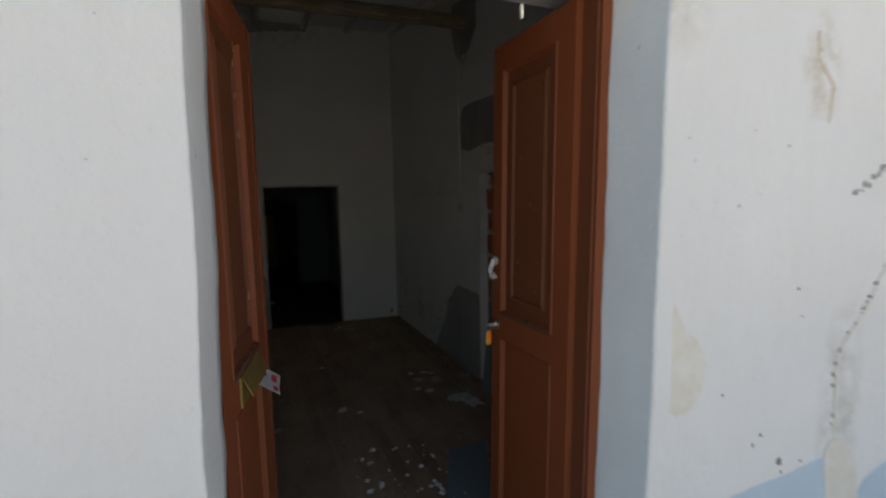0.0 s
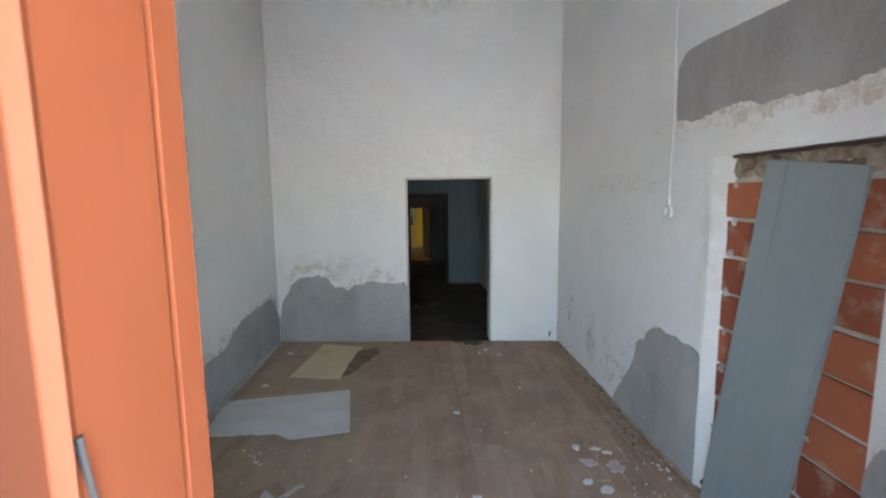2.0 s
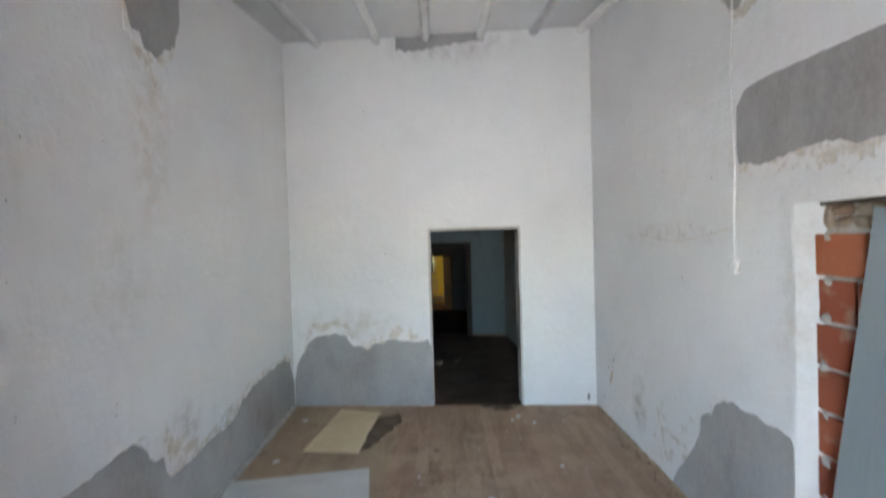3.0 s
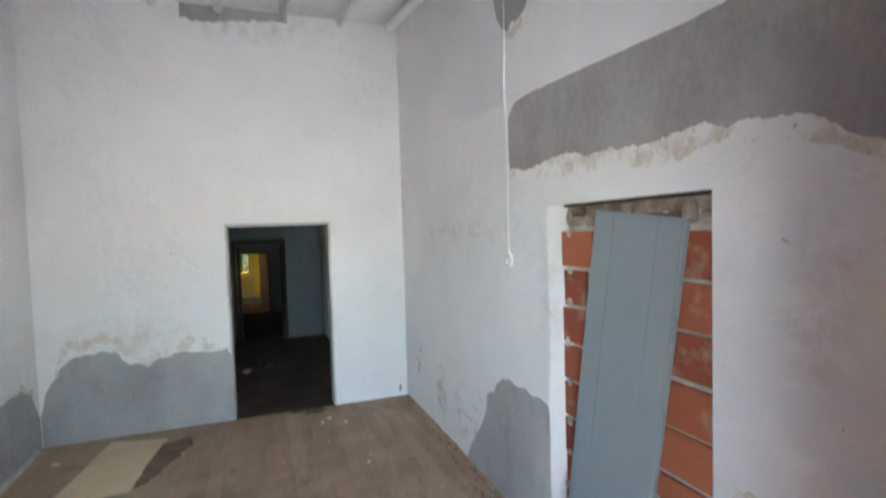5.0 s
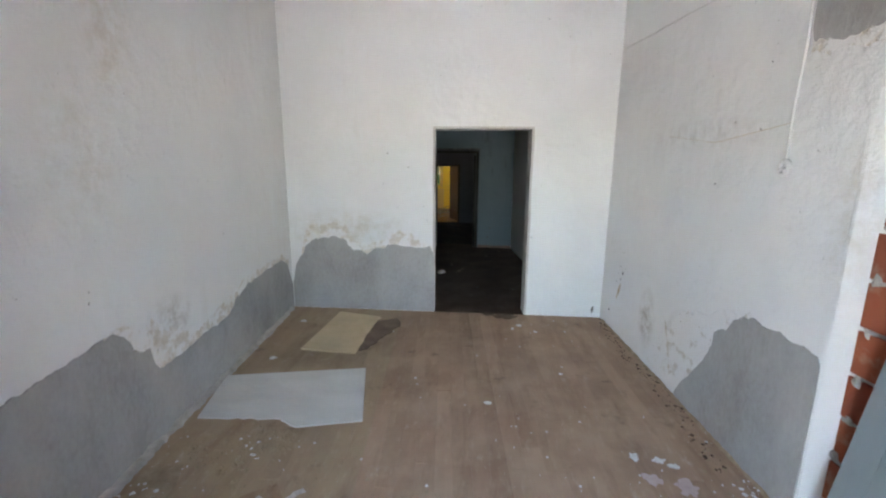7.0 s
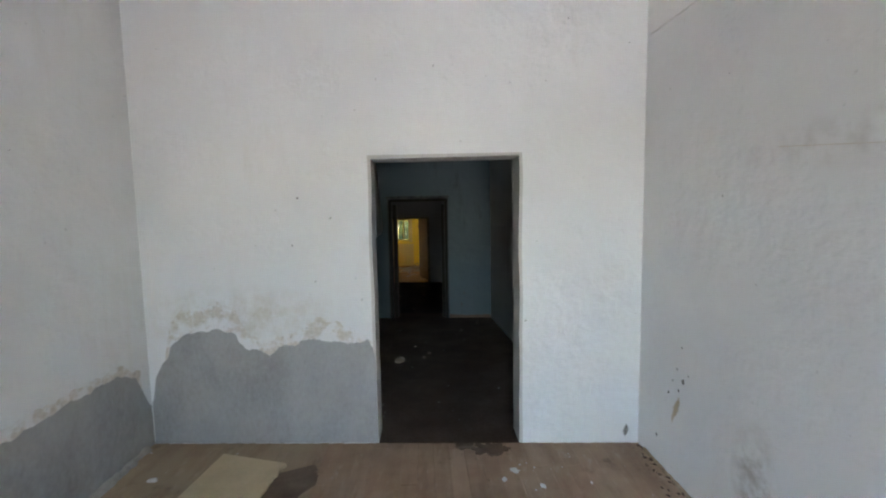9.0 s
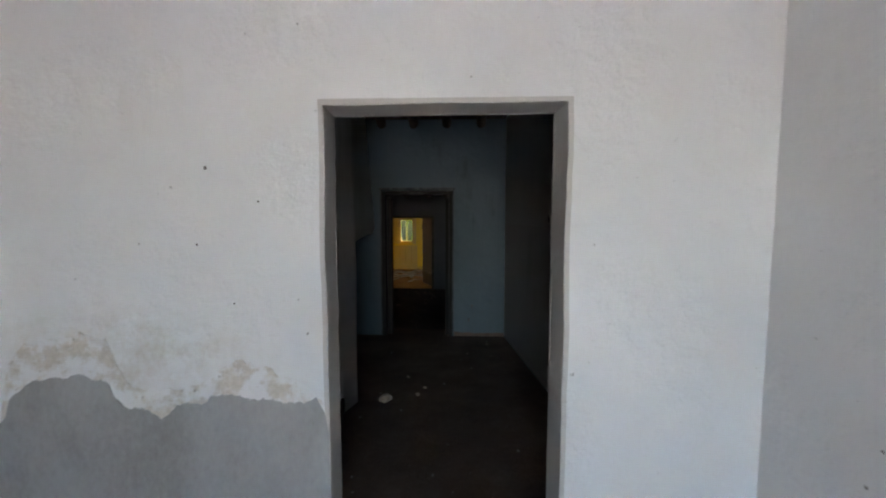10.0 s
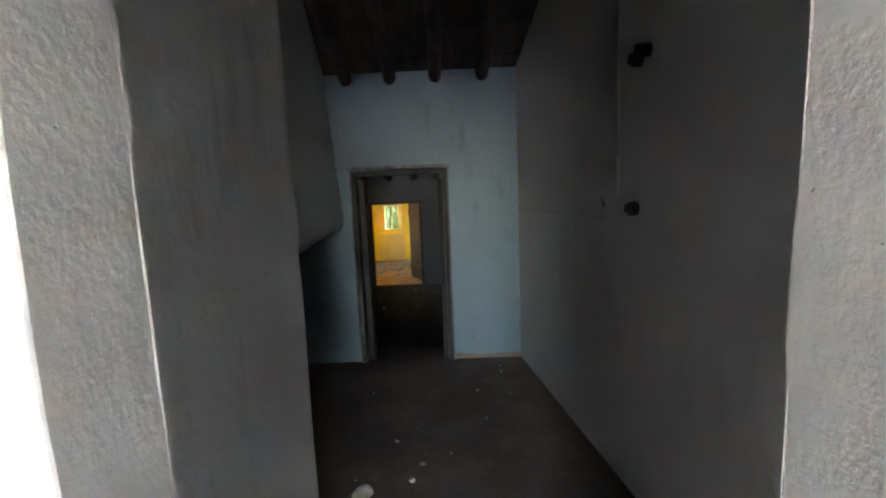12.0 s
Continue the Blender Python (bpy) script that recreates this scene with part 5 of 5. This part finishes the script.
slab("step_rear", [(-.44, 8.86), (.455, 8.86), (.455, 9.3), (-.44, 9.3)], -.5, -.04, M_EARTH, "worn earth step down into the rear room", "step")


def stone(x, y, z, r, material, label, seed):
    bm = bmesh.new()
    bmesh.ops.create_icosphere(bm, subdivisions=2, radius=r)
    for v in bm.verts:
        v.co = Vector((v.co.x * 1.25, v.co.y, v.co.z * .7)) * (1 + .4 * noise.noise(v.co * (1.2 / r) + Vector((seed, 0, 0))))
    ob = part("stone", bm, material)
    ob.matrix_world = pose(x, y, z + r * .5, 0, 0, seed * 40)
    return tagged(ob, label, "stone", "stones on the passage floor")


for k, (x, y, r) in enumerate(((-.06, 6.98, .045), (.19, 7.1, .018), (.06, 7.5, .012), (.24, 7.25, .013), (.62, 8.2, .012), (.85, 8.55, .012))):
    stone(x, y, -.015, r, M_RUBBLE, "small brownish lump of rubble on the passage floor", k + 1.3)
crate = thing("wooden_block", pose(-.33, 6.62, -.015, 0, 0, 12), "dark wooden block against the chimney foot", "block")
part("body", bevelled_box(-.08, .02, -.10, .10, 0, .13, 0.008), M_WOODDARK, crate)


def rubble(name, x0, x1, y0, y1, z, count, size, material, label, seed):
    r = random.Random(seed)
    bm = bmesh.new()
    for _ in range(count):
        p = Vector((r.uniform(x0, x1), r.uniform(y0, y1), z))
        s = size * (0.35 + r.random() ** 3 * 2.4)
        a = r.random() * 3.1
        ux, uy = Vector((math.cos(a), math.sin(a), 0)) * s, Vector((-math.sin(a), math.cos(a), 0)) * s * r.uniform(.4, 1)
        base = [bm.verts.new(p + ux * q + uy * w) for q, w in ((-1, -.7), (.8, -1), (1, .6), (-.5, 1))]
        top = bm.verts.new(p + Vector((0, 0, s * r.uniform(.3, .9))))
        for i in range(4):
            bm.faces.new((base[i], base[(i + 1) % 4], top))
        bm.faces.new(base[::-1])
    return tagged(part(name, bm, material), label, "rubble", kind="stuff")


rubble("passage_crumbs", -.3, 1.1, 5.6, 8.8, -.015, 70, .004, M_MORTAR, "scattered pale crumbs on the passage floor", 21)
rubble("rear_rubble", -1.6, .6, 9.5, 13.5, -.27, 300, .016, M_EARTH, "dark rubble and dirt on the rear floor", 22)
rubble("pale_rear_rubble", -1.6, .6, 12.0, 16.8, -.27, 90, .02, M_BROWNBOARD, "pale rubble on the rear floor", 23)

rubble("wall_foot_dirt", 1.73, 1.83, 4.2, 5.25, .001, 150, .006, M_EARTH, "brown dirt swept against the foot of the wall", 31)
rubble("wall_foot_dirt", 1.80, 1.92, 2.9, 4.2, .001, 190, .006, M_EARTH, "brown dirt swept against the foot of the wall", 32)
rubble("plaster_crumbs", .3, 1.75, 1.4, 3.6, .001, 110, .0035, M_FLAKE, "tiny white plaster crumbs scattered on the boards", 33)
rubble("plaster_bits", .55, 1.30, .85, 1.75, .001, 110, .010, M_FLAKE, "broken plaster bits strewn inside the street door", 36)
rubble("dirt_crumbs", -1.25, .3, 1.8, 3.1, .001, 260, .0042, M_DIRT, "brown dirt crumbs scattered on the boards", 34)

# ---- rear room ----
for k, x in enumerate((-1.2, -.72, -.24, .2, .55)):
    bm = bmesh.new()
    pole(bm, [Vector((x + .02 * noise.noise(Vector((k, y, 40))), y, z_back(0, y) - .06)) for y in np.linspace(9.18, 13.62, 12)], 0.07, 10, 0.2)
    tagged(part("roof_log", bm, M_WOODDARK), "dark round roof log over the rear room", "rafter", "roof logs of the rear room")
M_OLDDOOR = painted_wood("brown_varnished_boards", (0.17, 0.075, 0.014), (0.10, 0.042, 0.009), rough=0.9)
door3 = thing("plank_door", pose(-.13, 13.84, -.26, 0, 0, 114), "brown boarded door standing open into the yellow room", "door")
for k in range(5):
    part("plank", bevelled_box(.15 * k + .002, .15 * (k + 1) - .002, -.015, .015, 0, 1.64, 0.004), M_OLDDOOR, door3)
for z in (.2, 1.35):
    part("ledge", bevelled_box(.03, .72, .015, .04, z, z + .1, 0.004), M_OLDDOOR, door3)
frame3 = thing("door_frame", pose(0, 0, 0), "dark wooden frame of the low rear doorway", "door frame")
for x0, x1 in ((-1.15, -1.10), (-.15, -.10)):
    part("post", bevelled_box(x0, x1, 13.57, 13.7, -.27, 1.37, 0.005), M_WOODDARK, frame3)
part("head", bevelled_box(-1.15, -.10, 13.57, 13.7, 1.365, 1.41, 0.005), M_WOODDARK, frame3)

# ---- yellow room ----
M_YELLOWWOOD = painted_wood("pale_yellow_wood_paint", (0.62, 0.45, 0.17), (0.5, 0.34, 0.11), rough=0.5)
window = thing("window_frame", pose(-1.165, 17.0, .57), "yellow-painted wooden garden window with open shutter", "window")
for x0, x1, z0, z1, nm in ((-.215, -.18, 0, .71, "jamb"), (.18, .215, 0, .71, "jamb"), (-.18, .18, .675, .71, "head"), (-.18, .18, 0, .035, "sill"), (-.012, .012, .035, .675, "mullion")):
    part(nm, bevelled_box(x0, x1, .03, .09, z0, z1, 0.004), M_YELLOWWOOD, window)
# panes added: their dark tint holds back the brightness of the garden
M_GLASS, nt_g, glass = mat("dimming_dark_glass")
glass.inputs["Base Color"].default_value = (0.05, 0.06, 0.045, 1)
glass.inputs["Transmission Weight"].default_value, glass.inputs["Roughness"].default_value = 1.0, 0.03
for x0, x1 in ((-.178, -.012), (.012, .178)):
    part("pane", bevelled_box(x0, x1, .055, .06, .036, .674, 0.0005, 1), M_GLASS, window, "dark window pane added to dim the garden")
part("shutter", bevelled_box(-.40, -.20, -.05, -.02, -.05, .74, 0.004), M_YELLOWWOOD, window, "open boarded shutter")
part("shutter", bevelled_box(.20, .30, -.10, -.07, -.05, .74, 0.004), M_YELLOWWOOD, window, "half-open boarded shutter")
cup = thing("boarded_panel", pose(-1.19, 16.99, -.27), "pale boarded panel under the garden window", "panel")
for k in range(4):
    part("plank", bevelled_box(-.36 + .18 * k + .003, -.36 + .18 * (k + 1) - .003, -.03, 0, 0, .74, 0.004), M_YELLOWWOOD, cup)
rs = random.Random(8)
for k in range(16):
    x, y, a, ln = rs.uniform(-1.5, -.5), rs.uniform(14.6, 16.3), rs.uniform(-1.2, 1.2), rs.uniform(.6, 1.3)
    z0, z1 = -.25, -.25 + rs.choice((0.0, .05, .12, .3))
    d = Vector((math.cos(a), math.sin(a) * .6, 0)) * ln / 2
    bm = bmesh.new()
    pole(bm, line(Vector((x, y, z0)) - d, Vector((x, y, z1)) + d, 8, -.04, .05, k), rs.uniform(.012, .024), 7, .2, .3)
    tagged(part("branch", bm, M_LOG), "dry fallen branch on the yellow room's floor", "branch", "pile of dry branches")

# ---- garden seen through the window ----
def leaf_material():
    m, nt, b = mat("garden_leaf")
    g = nt.nodes.new("ShaderNodeNewGeometry")
    c = ramp(nt, g.outputs["Random Per Island"], [(0.0, (0.03, 0.07, 0.015)), (0.5, (0.07, 0.13, 0.03)), (1.0, (0.14, 0.2, 0.06))])
    nt.links.new(c, b.inputs["Base Color"])
    b.inputs["Roughness"].default_value = 0.5
    return m


def tree(x, y, h, spread, leaves, seed):
    t = thing("tree", pose(x, y, -.6), "leafy green garden tree behind the house", "tree", "garden trees")
    bm = bmesh.new()
    pole(bm, line((0, 0, 0), (.1, .05, h * .6), 8, 0, .06, seed), .09, 9, .2, .5)
    r = random.Random(seed)
    for k in range(6):
        a = r.uniform(0, 6.3)
        pole(bm, line((.05, .03, h * (.35 + .05 * k)), (math.cos(a) * spread * .7, math.sin(a) * spread * .7, h * r.uniform(.5, .95)), 6, 0, .08, seed + k), .03, 6, .2, .7)
    part("trunk", bm, M_WOODDARK, t)
    bm = bmesh.new()
    for _ in range(leaves):
        u = Vector((r.gauss(0, 1), r.gauss(0, 1), r.gauss(0, 1))).normalized() * r.random() ** .4
        p = Vector((u.x * spread, u.y * spread, h * .62 + u.z * h * .42))
        if noise.noise(p * 2.2 + Vector((seed, 0, 0))) < -.12:
            continue
        s = r.uniform(.03, .07)
        a, b = Vector((r.gauss(0, 1), r.gauss(0, 1), r.gauss(0, .6))).normalized() * s, Vector((r.gauss(0, 1), r.gauss(0, 1), r.gauss(0, .6))).normalized() * s * .5
        bm.faces.new([bm.verts.new(p + q) for q in (-a, b, a, -b)])
    part("crown", bm, M_LEAF, t)


M_LEAF = leaf_material()
tree(-1.6, 19.6, 3.2, 1.3, 4200, 3)
tree(-1.25, 18.5, 2.4, .85, 5000, 11)
tree(-3.2, 23.0, 4.2, 2.0, 1800, 5)

# ---- floorboards of the front room, laid last ----
plank_meshes = {}


def plank_mesh(length, material):
    if (length, material.name) not in plank_meshes:
        bm = bevelled_box(-.0515, .0515, -length / 2, length / 2, -.02, 0, 0.0015, 1)
        me = bpy.data.meshes.new("floorboard")
        bmesh.ops.recalc_face_normals(bm, faces=bm.faces)
        bm.to_mesh(me)
        bm.free()
        me.materials.append(material)
        plank_meshes[length, material.name] = me
    return plank_meshes[length, material.name]


rp = random.Random(2)
for row in range(36):
    xm = -1.66 + .1045 * row
    y = 0.22 - rp.choice((0.0, .2, .4, .6, .8, 1.0))
    while y < 5.28:
        length = rp.choice((0.8, 1.0, 1.2, 1.4, 1.6))
        y1 = min(y + length, 5.292)
        lo = max(y, 0.262)
        if y1 - lo > .04:
            ob = new("floorboard", plank_mesh(round(y1 - lo - .002, 3), M_PLANKDIRT if xm < -.375 else M_PLANK))
            ym = (lo + y1) / 2
            ob.matrix_world = pose(xm + .075 * (5.3 - ym), ym, rp.uniform(-.0018, .0), 0, rp.uniform(-.25, .25), math.degrees(math.atan(0.075)))
            ob.parent = floor_sub
        y = y1
slab("doorway_sill", [(-.02, 5.292), (1.0, 5.292), (1.0, 5.53), (-.02, 5.53)], -0.3, -0.004, M_EARTH, "dark worn sill of the inner doorway", "threshold")
